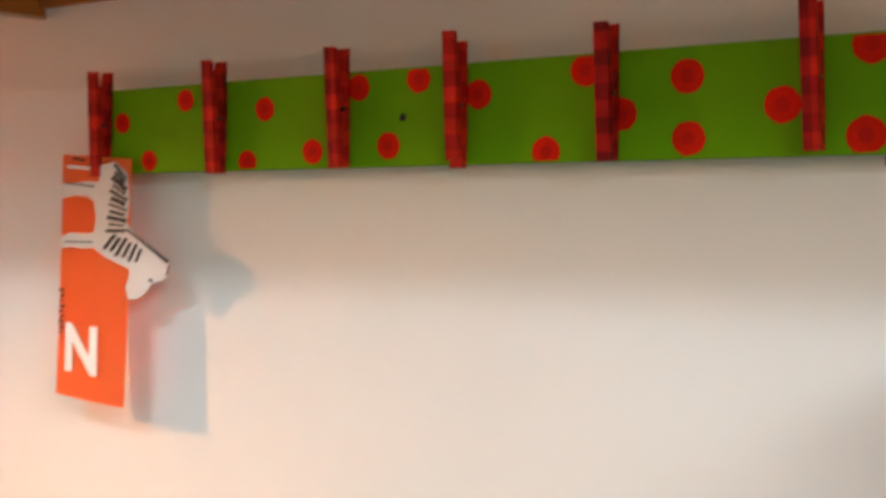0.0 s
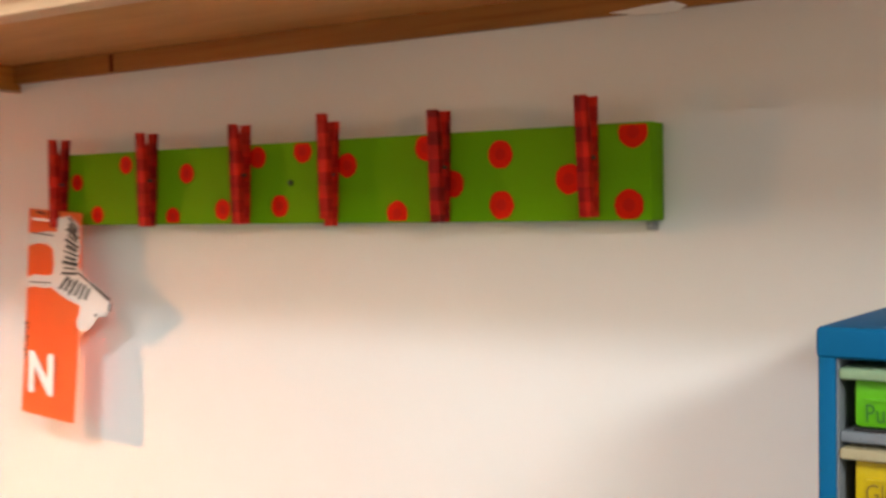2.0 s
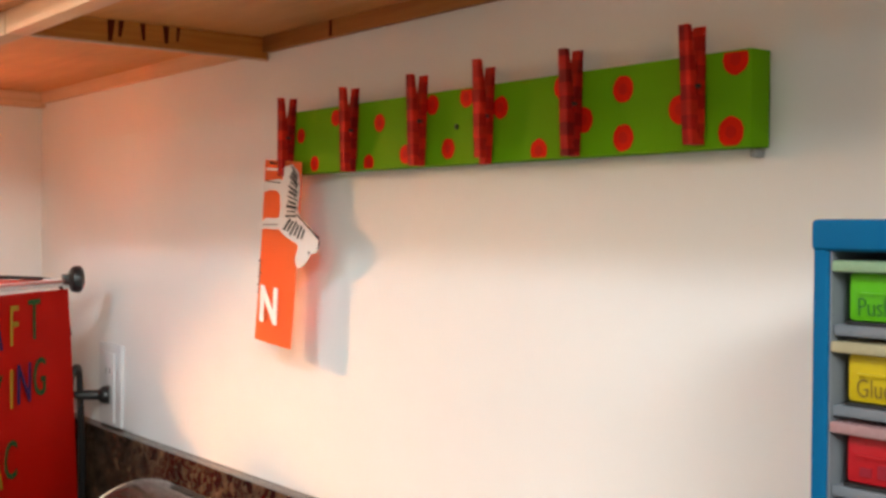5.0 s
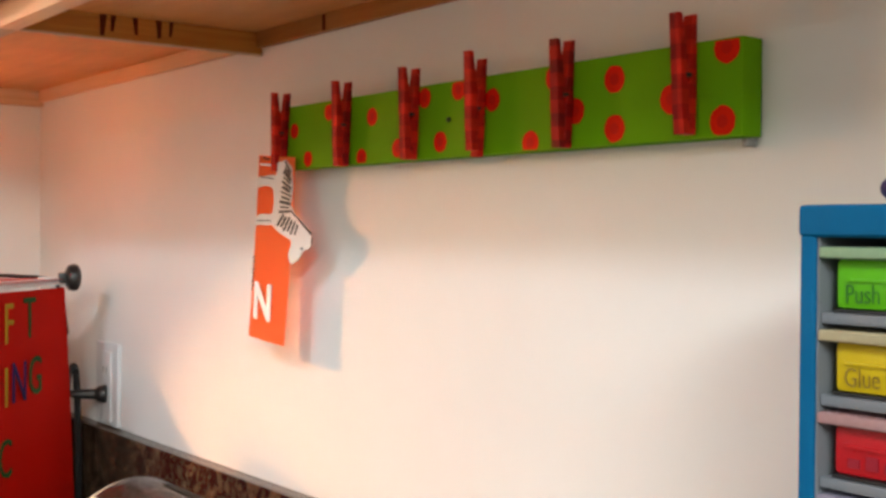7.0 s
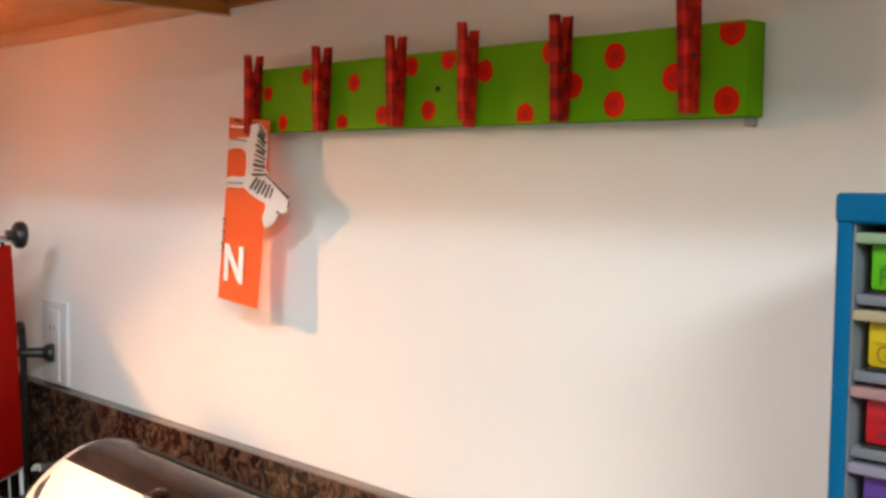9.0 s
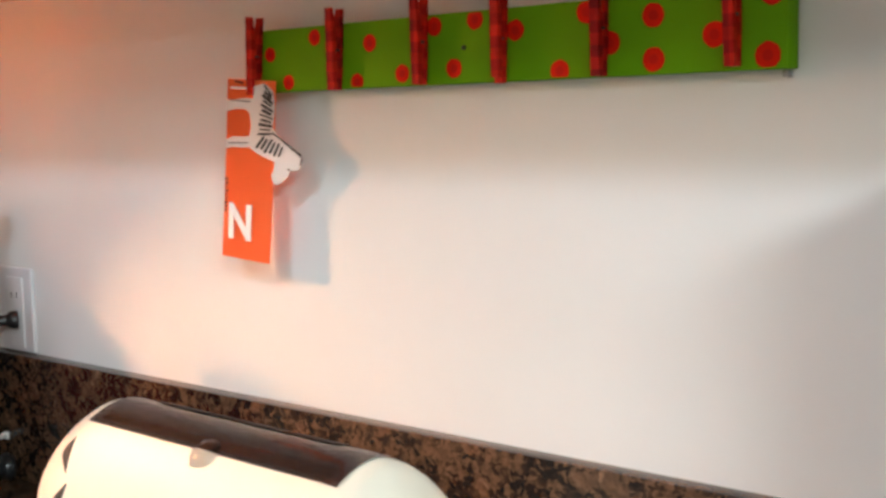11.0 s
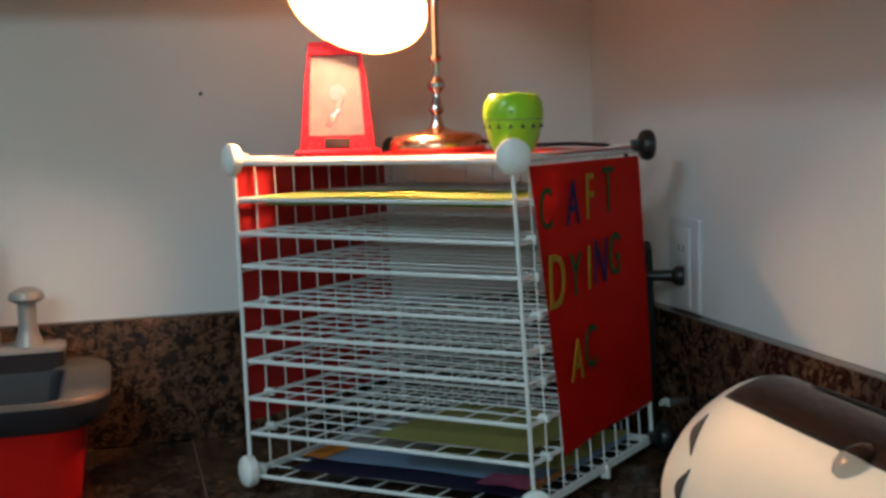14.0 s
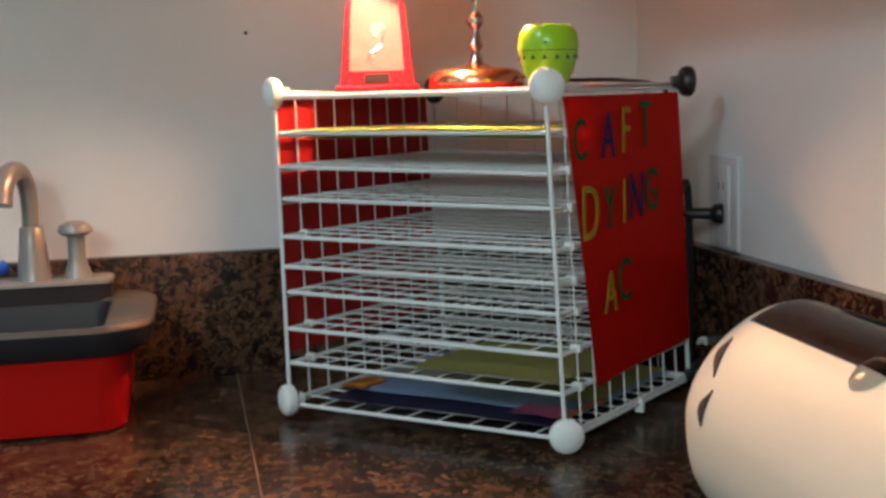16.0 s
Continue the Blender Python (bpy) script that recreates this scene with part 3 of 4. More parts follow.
def card():
    """Orange card held by the first peg, with a white cut-out shape, dark bars and a letter."""
    r = root("orange_card", (0.79, -0.031, 1.235), "orange card with a white striped cut-out hanging from a peg", "card")
    W, H = 0.0735, 0.1845
    base = pose(0.7570, -0.0300, 1.4205, 0, 4.2, 0) @ FACE

    def q(X, Y):
        f = (Y - 305) / 820
        return ((X - (52 - 7 * f)) / 215 * W, -f * H)

    def sheet(outline, t, lift):
        bm = plate(outline, t)
        for v in bm.verts:        # slight fold lines and curl of the paper
            v.co.z += lift + 0.0012 * math.sin(v.co.x / W * 3.1) + 0.004 * (v.co.y / H) ** 2
        bm.transform(base)
        return bm
    cols = 9
    bm = bmesh.new()
    grid = [[bm.verts.new((W * i / cols, -H * j / 14, 0)) for i in range(cols + 1)] for j in range(15)]
    for j in range(14):
        for i in range(cols):
            bm.faces.new((grid[j][i], grid[j + 1][i], grid[j + 1][i + 1], grid[j][i + 1]))
    for v in bm.verts:
        v.co.z += 0.0012 * math.sin(v.co.x / W * 3.1) + 0.004 * (v.co.y / H) ** 2 - (0.0007 if abs((v.co.x / W) % 0.333) < 0.04 else 0)
    bmesh.ops.solidify(bm, geom=bm.faces[:], thickness=0.0005)
    bm.transform(base)
    part("sheet", bm, ORANGE, r)
    shape = [(181, 333), (225, 318), (260, 352), (267, 432), (260, 512), (281, 549), (336, 585), (375, 625), (377, 665), (367, 687), (336, 697), (316, 738), (288, 762),
             (267, 756), (260, 724), (274, 680), (270, 662), (232, 648), (198, 633), (163, 607), (128, 614), (87, 614), (56, 625), (56, 585), (87, 566), (142, 563),
             (163, 556), (170, 512), (163, 454), (142, 439), (101, 439), (59, 454), (56, 403), (87, 400), (142, 388), (177, 388)]
    part("white_cutout", sheet([q(*p) for p in shape], 0.0006, 0.0008), CUTPAPER, r, "white paper cut-out")

    def stroke(x, y, L, wd, deg, material, name):
        a = radians(deg)
        c, s = math.cos(a), math.sin(a)
        pts = [(x + u * c - v * s, y + u * s + v * c) for u, v in ((-L / 2, -wd / 2), (L / 2, -wd / 2), (L / 2, wd / 2), (-L / 2, wd / 2))]
        part(name, sheet([q(*p) for p in pts], 0.0005, 0.0016), material, r)
    for i in range(11):
        stroke(242 - 1.2 * i, 348 + 19.5 * i, 56 - 12 * (i % 2), 8 + 3 * (i % 3), 54 - 6 * i, INK, "dark_bar")
    for i in range(6):
        stroke(212 + 17 * i, 582 + 6.5 * i, 70 - 12 * (i % 2) - 4 * abs(i - 2), 10 - 0.6 * i, 122 - 3 * i, INK, "dark_bar")
    stroke(322, 578, 150, 6, 36, INK, "dark_bar")
    for x, y, L, d in ((115, 594, 90, -6), (345, 600, 90, 38), (120, 402, 90, 2), (383, 650, 34, 100)):
        stroke(x, y, L, 5, d, INK, "dark_bar")
    stroke(332, 690, 9, 9, 0, INK, "dark_bar")
    stroke(115, 345, 80, 10, 0, WHITEPAPER, "white_bar")
    stroke(115, 318, 40, 8, 8, INK, "dark_bar")
    for i in range(9):
        stroke(62 + 3 * (i % 2), 765 + 18 * i, 14 - 4 * (i % 3), 9, 20 * (i % 3), INK, "dark_bar")
    me = text_mesh("N", 0.050, 0.0004, WHITEPAPER, base @ Matrix.Translation((0.029, -0.148, 0.0050)) @ Matrix.Diagonal((0.98, 1.0, 1, 1)), 0.0016)
    part("letter", me, None, r, "white letter N")


# ---------------------------------------------------------------- outlet and cord
def outlet():
    r = root("wall_outlet", (0.289, -0.003, 1.13), "white wall outlet plate with a black plug in it", "outlet")
    part("cover_plate", box(0.251, 0.327, -0.006, -0.0003, SPL + 0.0006, 1.192, 0.0025, 3), OUTLETWHITE, r)
    part("insert", box(0.270, 0.308, -0.0085, -0.0055, SPL + 0.006, 1.180, 0.0015), OUTLETWHITE, r)
    for z in (1.124, 1.156):
        for dx in (-0.006, 0.006):
            part("slot", box(0.289 + dx - 0.001, 0.289 + dx + 0.001, -0.0087, -0.0084, z - 0.004, z + 0.004), SLOT, r)
    p = root("power_cord", (0.30, -0.03, 1.12), "black power cord plugged into the wall outlet", "cord")
    part("plug", lathe([(0, 0), (0.0085, 0), (0.0095, 0.003), (0.0085, 0.010), (0.0055, 0.014), (0.0050, 0.034), (0.004, 0.042), (0, 0.042)], 20, Matrix.Translation((0.297, -0.0088, 1.124)) @ pose(0, 0, 0, 90, 0, -28) @ Matrix.Diagonal((1.3, 1.3, 1.05, 1))), BLACK, p)
    path = smooth_path([(0.279, -0.046, 1.124), (0.272, -0.053, 1.127), (0.270, -0.052, 1.145), (0.266, -0.044, 1.160), (0.256, -0.036, 1.150), (0.252, -0.032, 1.10), (0.250, -0.030, 1.03), (0.248, -0.030, 0.96), (0.246, -0.034, CT + 0.004), (0.17, -0.05, CT + 0.004)])
    part("cable", sweep(path, 0.0046, 8), BLACK, p)
    c = root("cord_clip", (0.2745, -0.03, 0.967), "small white plastic cord clip on the backsplash", "clip")
    part("pad", box(0.270, 0.279, -0.0225, -0.0201, 0.962, 0.972, 0.001), WHITEPLASTIC, c)
    part("hook", sweep(smooth_path([(0.270, -0.023, 0.965), (0.270, -0.028, 0.964), (0.2745, -0.0285, 0.968), (0.279, -0.028, 0.971), (0.278, -0.023, 0.970)], 5), 0.0022, 8), WHITEPLASTIC, c)


# ---------------------------------------------------------------- wire drying rack
FL, FR, BR, BL = Vector((0.264, -0.526, 0)), Vector((0.492, -0.270, 0)), Vector((0.297, -0.052, 0)), Vector((0.062, -0.300, 0))
LEAN_L, LEAN_R = Vector((-0.031, 0.0, 0)), Vector((-0.018, -0.010, 0))      # the wire cube leans over
RZ0, RZ1 = 0.932, 1.278


def at(s, d, z):
    """Point of the rack: s across its front, d from front to back."""
    k = (z - RZ0) / (RZ1 - RZ0)
    a, b = FL.lerp(FR, s), BL.lerp(BR, s)
    p = a.lerp(b, d) + LEAN_L.lerp(LEAN_R, s) * k
    return Vector((p.x, p.y, z))


def grid_panel(name, parent, corner, nu, nv, frame_r=0.0023, wire_r=0.00105, label=""):
    """Square of thick wire with a mesh of thin wires; corner(u, v) gives its points."""
    c = corner
    bm = bmesh.new()
    for a, b in (((0, 0), (1, 0)), ((1, 0), (1, 1)), ((1, 1), (0, 1)), ((0, 1), (0, 0))):
        piece = sweep([c(*a), c(*b)], frame_r, 8)
        me = bpy.data.meshes.new("edge"); piece.to_mesh(me); piece.free()
        bm.from_mesh(me); bpy.data.meshes.remove(me)
    fr = part(name, bm, WIRE, parent, label)
    for i in range(1, nu):
        bar("wire", c(i / nu, 0), c(i / nu, 1), wire_r, WIRE, fr)
    for j in range(1, nv):
        bar("wire", c(0, j / nv) + Vector((0, 0, wire_r * 1.6)), c(1, j / nv) + Vector((0, 0, wire_r * 1.6)), wire_r, WIRE, fr)
    return fr


def connector(parent, p, out, material):
    """Round cap of a cube connector with its short square sleeves."""
    out = Vector(out).normalized()
    m = Matrix.Translation(p) @ out.to_track_quat('Z', 'Y').to_matrix().to_4x4() @ Matrix.Scale(0.88, 4)
    bm = lathe([(0, -0.010), (0.012, -0.010), (0.0185, -0.006), (0.0205, 0.0), (0.0200, 0.0055), (0.0165, 0.0095), (0.009, 0.0118), (0, 0.0124)], 28, m)
    k = part("connector", bm, material, parent)
    part("sleeve", box(-0.0075, 0.0075, -0.0075, 0.0075, -0.020, -0.004, 0.002, 2, m), material, k)


SHELF_Z = (0.976, 1.015, 1.053, 1.085, 1.119, 1.158, 1.195, 1.233)


def level(v):
    """Heights of the cross wires of a side: one under each shelf."""
    zs = [RZ0] + [z - 0.0055 for z in SHELF_Z] + [RZ1]
    i = min(8, int(v * 9 + 1e-6))
    return zs[i] + (zs[i + 1] - zs[i]) * (v * 9 - i)


def rack():
    r = root("drying_rack", tuple(at(0.5, 0.5, CT)), "white wire-grid cube rack with eight shelves on the countertop", "rack")
    grid_panel("top_panel", r, lambda u, v: at(u, v, RZ1 - 0.004), 9, 9, 0.0031, 0.0014)
    grid_panel("bottom_panel", r, lambda u, v: at(u, v, RZ0 - 0.004), 9, 9)
    grid_panel("left_panel", r, lambda u, v: at(0.004, u, level(v)), 9, 9)
    grid_panel("right_panel", r, lambda u, v: at(0.996, u, level(v)), 9, 9)
    grid_panel("back_panel", r, lambda u, v: at(u, 0.996, level(v)), 9, 9)
    rnd = random.Random(4)
    for k in range(1, 9):
        z = SHELF_Z[k - 1] - 0.004
        t0, t1 = rnd.uniform(-0.002, 0.002), rnd.uniform(-0.003, 0.001)
        inset = 0.012 + 0.006 * (8 - k) / 8
        fwd = rnd.uniform(-0.006, 0.012)
        grid_panel("shelf", r, lambda u, v: at(inset + (0.99 - inset) * u, fwd + (0.985 - fwd) * v, z + 0.004 + t0 * (1 - u) + t1 * u), 9, 9, 0.0025, 0.00105)
        for s, d in ((0.01, 0.12), (0.99, 0.12)):
            p = at(s, d, z + 0.002)
            part("shelf_clip", box(-0.006, 0.006, -0.004, 0.004, -0.004, 0.005, 0.002, 2, Matrix.Translation(p) @ pose(0, 0, 0, 0, 0, 46)), WHITEPLASTIC, r)
    front = (FL - BL).normalized()
    right = (FR - FL).normalized()
    for z in (RZ0, RZ1):
        connector(r, at(0, 0, z) , front * 0.9 - right * 0.5, WHITEPLASTIC)
        connector(r, at(1, 0, z), front * 0.8 + right * 0.6, WHITEPLASTIC)
        connector(r, at(0, 1, z) + Vector((0.012, 0, 0)), -right, BLACK)
        connector(r, at(1, 1, z) + right * 0.013 + Vector((0, 0, 0.002)), right * 0.75 - front * 0.5, BLACK)
    for d in (0.55,):
        p = at(1.0, d, RZ0 - 0.008)
        part("foot_clip", box(-0.005, 0.005, -0.003, 0.003, -0.006, 0.009, 0.0015, 2, Matrix.Translation(p) @ pose(0, 0, 0, 0, 0, 46)), WHITEPLASTIC, r)
    return r


def quad_sheet(corners, nu, nv, wave, thick=0.0004):
    """Sheet of paper between four corners (top front, top back, bottom back, bottom front), a little wavy."""
    a, b, c, d = [Vector(p) for p in corners]
    nrm = (b - a).cross(d - a).normalized()
    bm = bmesh.new()
    g = [[bm.verts.new(a.lerp(b, i / nu).lerp(d.lerp(c, i / nu), j / nv) + nrm * wave(i / nu, j / nv)) for i in range(nu + 1)] for j in range(nv + 1)]
    for j in range(nv):
        for i in range(nu):
            bm.faces.new((g[j][i], g[j + 1][i], g[j + 1][i + 1], g[j][i + 1]))
    bmesh.ops.solidify(bm, geom=bm.faces[:], thickness=thick)
    return bm


def posters():
    right = (FR - FL).normalized()
    off = right * 0.0085
    s = root("sign_poster", tuple(at(1, 0.5, 1.0)), "bright red paper sign with cut-out letters on the rack side", "sign")
    ca, cb, cc, cd = at(1, 0.05, 1.268) + off, at(1, 0.955, 1.268) + off, at(1, 0.962, 0.980) + off, at(1, 0.20, 0.968) + off
    wave = lambda u, v: 0.003 * math.sin(u * 5) * v + 0.004 * v * v
    part("sheet", quad_sheet((ca, cb, cc, cd), 14, 18, wave), REDPAPER, s)
    ux = (cb - ca).normalized()
    nrm = right
    for ch, u, v, h, col in (("C", 0.075, 0.155, 0.050, "green"), ("A", 0.31, 0.15, 0.056, "blue"), ("F", 0.465, 0.138, 0.058, "yellow"), ("T", 0.65, 0.125, 0.060, "green"),
                             ("D", 0.085, 0.405, 0.066, "yellow"), ("Y", 0.25, 0.40, 0.054, "green"), ("I", 0.385, 0.39, 0.056, "yellow"), ("N", 0.505, 0.38, 0.058, "blue"), ("G", 0.66, 0.37, 0.056, "green"),
                             ("A", 0.165, 0.69, 0.052, "yellow"), ("C", 0.30, 0.665, 0.054, "green")):
        p = ca.lerp(cb, u).lerp(cd.lerp(cc, u), v)
        up = Vector((0, 0, 1))
        m = Matrix((( ux.x, up.x, nrm.x, p.x), (ux.y, up.y, nrm.y, p.y), (ux.z, up.z, nrm.z, p.z), (0, 0, 0, 1))) @ Matrix.Translation((0, 0, 0.0012 + wave(u, v)))
        m = m @ Matrix.Diagonal((0.80, 1.22, 1, 1))
        part("letter", text_mesh(ch, h, 0.0006, LETTER[col], m), None, s, col + " cut-out letter " + ch)
    l = root("red_sheet", tuple(at(0, 0.5, 1.0)), "red paper sheet draped over the rack top and side", "paper sheet")
    lo = -right * 0.005
    part("sheet", quad_sheet((at(0, 0.03, 1.272) + lo, at(0, 0.97, 1.272) + lo, at(0, 0.97, 0.985) + lo, at(0, 0.02, 0.985) + lo), 10, 14, lambda u, v: -0.003 * v), REDSHEET, l)
    zt = RZ1
    fold = [at(s, d, zt) for s, d in ((-0.012, 0.24), (0.25, 0.235), (0.6, 0.25), (1.02, 0.235), (1.02, 0.975), (-0.012, 0.975))]
    part("top_fold", plate([(p.x, p.y) for p in fold], 0.0005, Matrix.Translation((0, 0, RZ1 + 0.0001))), REDSHEET, l, "red paper lying over the rack top")


def flat_paper(name, s0, s1, d0, d1, z, material, label, n=1, curl=0.0, seed=0):
    rnd = random.Random(seed)
    r = root(name, tuple(at((s0 + s1) / 2, (d0 + d1) / 2, z)), label, "paper")
    for k in range(n):
        j = rnd.uniform(-0.012, 0.012) if n > 1 else 0
        c = [at(s0 + j, d0 + j, z), at(s1 + j, d0 - j, z), at(s1 + j, d1, z), at(s0 + j, d1, z)]
        part("sheet", quad_sheet(c, 10, 6, lambda u, v: -(0.0014 * k + curl * (u - 0.5) ** 2 * (1 + 0.5 * k) + 0.0008 * math.sin(9 * u + k)), 0.0005), material, r)


def papers():
    lev = lambda k: SHELF_Z[k - 1] + 0.0048
    flat_paper("paper_stack", 0.07, 0.955, 0.005, 0.42, lev(8), LIMEPAPER, "stack of lime yellow paper sheets on the top rack shelf", 7, 0.0016, 1)
    flat_paper("olive_paper", 0.44, 0.955, 0.06, 0.62, lev(1), OLIVE, "olive yellow painted paper on a low rack shelf", 1, 0.0, 2)
    zb = RZ0 + 0.003
    flat_paper("blue_paper", 0.10, 0.97, 0.15, 0.90, zb + 0.0060, BLUEPAPER, "pale blue paper on the rack bottom", 1, 0.0, 3)
    flat_paper("beige_paper", 0.14, 0.62, 0.34, 0.92, zb + 0.0085, BEIGEPAPER, "pale beige paper lying on the blue sheet", 1, 0.0, 8)
    flat_paper("mustard_paper", 0.50, 0.96, 0.30, 0.90, zb + 0.0105, OLIVE, "dull mustard paper lying on the rack bottom", 1, 0.0, 9)
    flat_paper("navy_painting", 0.12, 0.93, 0.055, 0.55, zb, DARKPAPER, "dark navy painted sheet on the rack bottom", 1, 0.0, 4)
    flat_paper("orange_paper", 0.115, 0.20, 0.13, 0.30, zb + 0.0085, ORANGEPAPER, "small orange paper scrap on the rack bottom", 1, 0.0, 5)
    flat_paper("brown_paper", 0.955, 0.990, 0.03, 0.34, zb + 0.0115, RUSTPAPER, "rust brown paper strip at the rack bottom edge", 1, 0.0, 7)
    flat_paper("magenta_paper", 0.78, 0.95, 0.06, 0.20, zb + 0.0085, PINKPAPER, "magenta paper scrap on the rack bottom", 1, 0.0, 6)


# ---------------------------------------------------------------- on top of the rack
TOPZ = RZ1 + 0.0009


def apple_timer():
    x, y = 0.430, -0.264
    r = root("apple_timer", (x, y, TOPZ), "lime green apple-shaped kitchen timer on the rack", "kitchen timer")
    T = Matrix.Translation((x, y, TOPZ)) @ Matrix.Diagonal((1, 1, 0.92, 1))
    lower = lathe([(0, 0), (0.014, 0), (0.020, 0.003), (0.0255, 0.016), (0.0295, 0.034), (0.0302, 0.0375), (0, 0.0375)], 36, T)
    b = part("lower_half", lower, APPLE, r)
    upper = lathe([(0, 0.0383), (0.0303, 0.0383), (0.0306, 0.046), (0.0290, 0.057), (0.0235, 0.0645), (0.0150, 0.0665), (0.007, 0.0635), (0, 0.0615)], 36, T)
    for v in upper.verts:        # soft lobes round the crown
        rr = math.hypot(v.co.x - x, v.co.y - y)
        lift = max(0.0, 1 - abs(rr - 0.020) / 0.012) * max(0.0, (v.co.z - TOPZ - 0.045) / 0.016)
        v.co.z += 0.0013 * lift * math.cos(4 * math.atan2(v.co.y - y, v.co.x - x) + 0.6)
    part("upper_half", upper, APPLE, r)
    part("joint", lathe([(0, 0.0376), (0.0292, 0.0376), (0.0292, 0.0383), (0, 0.0383)], 36, T), SLOT, r)
    for k in range(15):
        a = 2 * math.pi * k / 15
        m = T @ Matrix.Rotation(a, 4, 'Z') @ Matrix.Translation((0.0288, 0, 0.0305)) @ pose(0, 0, 0, 90, 0, 90) @ pose(0, 0, 0, -10)
        part("mark", plate([(-0.0022, -0.0022), (0.0022, -0.0022), (0, 0.0026)], 0.0012, m), INK, r)
    m = T @ Matrix.Rotation(radians(-22), 4, 'Z') @ Matrix.Translation((0.0302, 0, 0.046)) @ pose(0, 0, 0, 0, 90, 0)
    part("pointer", lathe([(0, 0), (0.0013, 0), (0.0013, 0.0010), (0, 0.0010)], 10, m), INK, r)


def red_dispenser():
    """Red tapered stand with a clear window, a metal crank behind it and a dark slot at the foot."""
    c = Vector((0.190, -0.400, TOPZ))
    r = root("red_dispenser", tuple(c), "red plastic dispenser with a clear front window on the rack", "dispenser")
    M = Matrix.Translation(c) @ pose(0, 0, 0, 0, 0, 80) @ Matrix.Diagonal((0.86, 0.90, 0.86, 1))

    def frame_bm(y0, y1):
        bm = bmesh.new()
        outer = [(-0.052, 0), (0.052, 0), (0.050, 0.012), (0.041, 0.10), (0.034, 0.150), (-0.034, 0.150), (-0.041, 0.10), (-0.050, 0.012)]
        inner = [(-0.037, 0.026), (0.037, 0.026), (0.037, 0.030), (0.034, 0.09), (0.031, 0.132), (-0.031, 0.132), (-0.034, 0.09), (-0.037, 0.030)]
        vs = {}
        for nm, loop in (("o", outer), ("i", inner)):
            for yy in (y0, y1):
                vs[nm, yy] = [bm.verts.new((a, yy, h)) for a, h in loop]
        n = len(outer)
        for k in range(n):
            k2 = (k + 1) % n
            bm.faces.new((vs["o", y0][k], vs["o", y0][k2], vs["i", y0][k2], vs["i", y0][k]))
            bm.faces.new((vs["o", y1][k], vs["i", y1][k], vs["i", y1][k2], vs["o", y1][k2]))
            bm.faces.new((vs["o", y0][k], vs["o", y1][k], vs["o", y1][k2], vs["o", y0][k2]))
            bm.faces.new((vs["i", y0][k], vs["i", y0][k2], vs["i", y1][k2], vs["i", y1][k]))
        bmesh.ops.bevel(bm, geom=bm.edges[:], offset=0.0012, segments=2, affect='EDGES')
        bm.transform(M)
        return bm

    def taper(low, high, y0, y1, z0, z1, m):
        bm = box(-low, low, y0, y1, z0, z1)
        for v in bm.verts:
            if v.co.z > (z0 + z1) / 2:
                v.co.x *= high / low
        bm.transform(m)
        return bm
    part("body", frame_bm(-0.030, 0.030), REDPLASTIC, r)
    part("foot", box(-0.057, 0.057, -0.038, 0.034, 0, 0.0075, 0.002, 2, M), REDPLASTIC, r)
    part("slot", box(-0.017, 0.017, -0.0335, -0.0305, 0.0095, 0.0225, 0.001, 2, M), SLOT, r, "dark slot")
    part("window", taper(0.0385, 0.0325, -0.027, -0.0255, 0.025, 0.133, M), PANE, r, "clear window pane")
    part("back_plate", taper(0.0385, 0.0325, 0.024, 0.027, 0.025, 0.133, M), mat("dull_silver", (0.24, 0.21, 0.17), 0.45, 0.0, var=0.7, scale=70), r)
    part("crank", sweep([M @ Vector(p) for p in ((-0.012, 0.0, 0.036), (-0.004, -0.004, 0.050), (0.004, -0.004, 0.062), (0.010, 0.0, 0.082))], [0.004, 0.0055, 0.0045, 0.003], 8), CHROME, r)
    part("hub", lathe([(0, -0.006), (0.011, -0.006), (0.012, 0), (0.011, 0.006), (0, 0.006)], 20, M @ Matrix.Translation((0.003, 0.008, 0.083)) @ pose(0, 0, 0, 90)), CHROME, r)


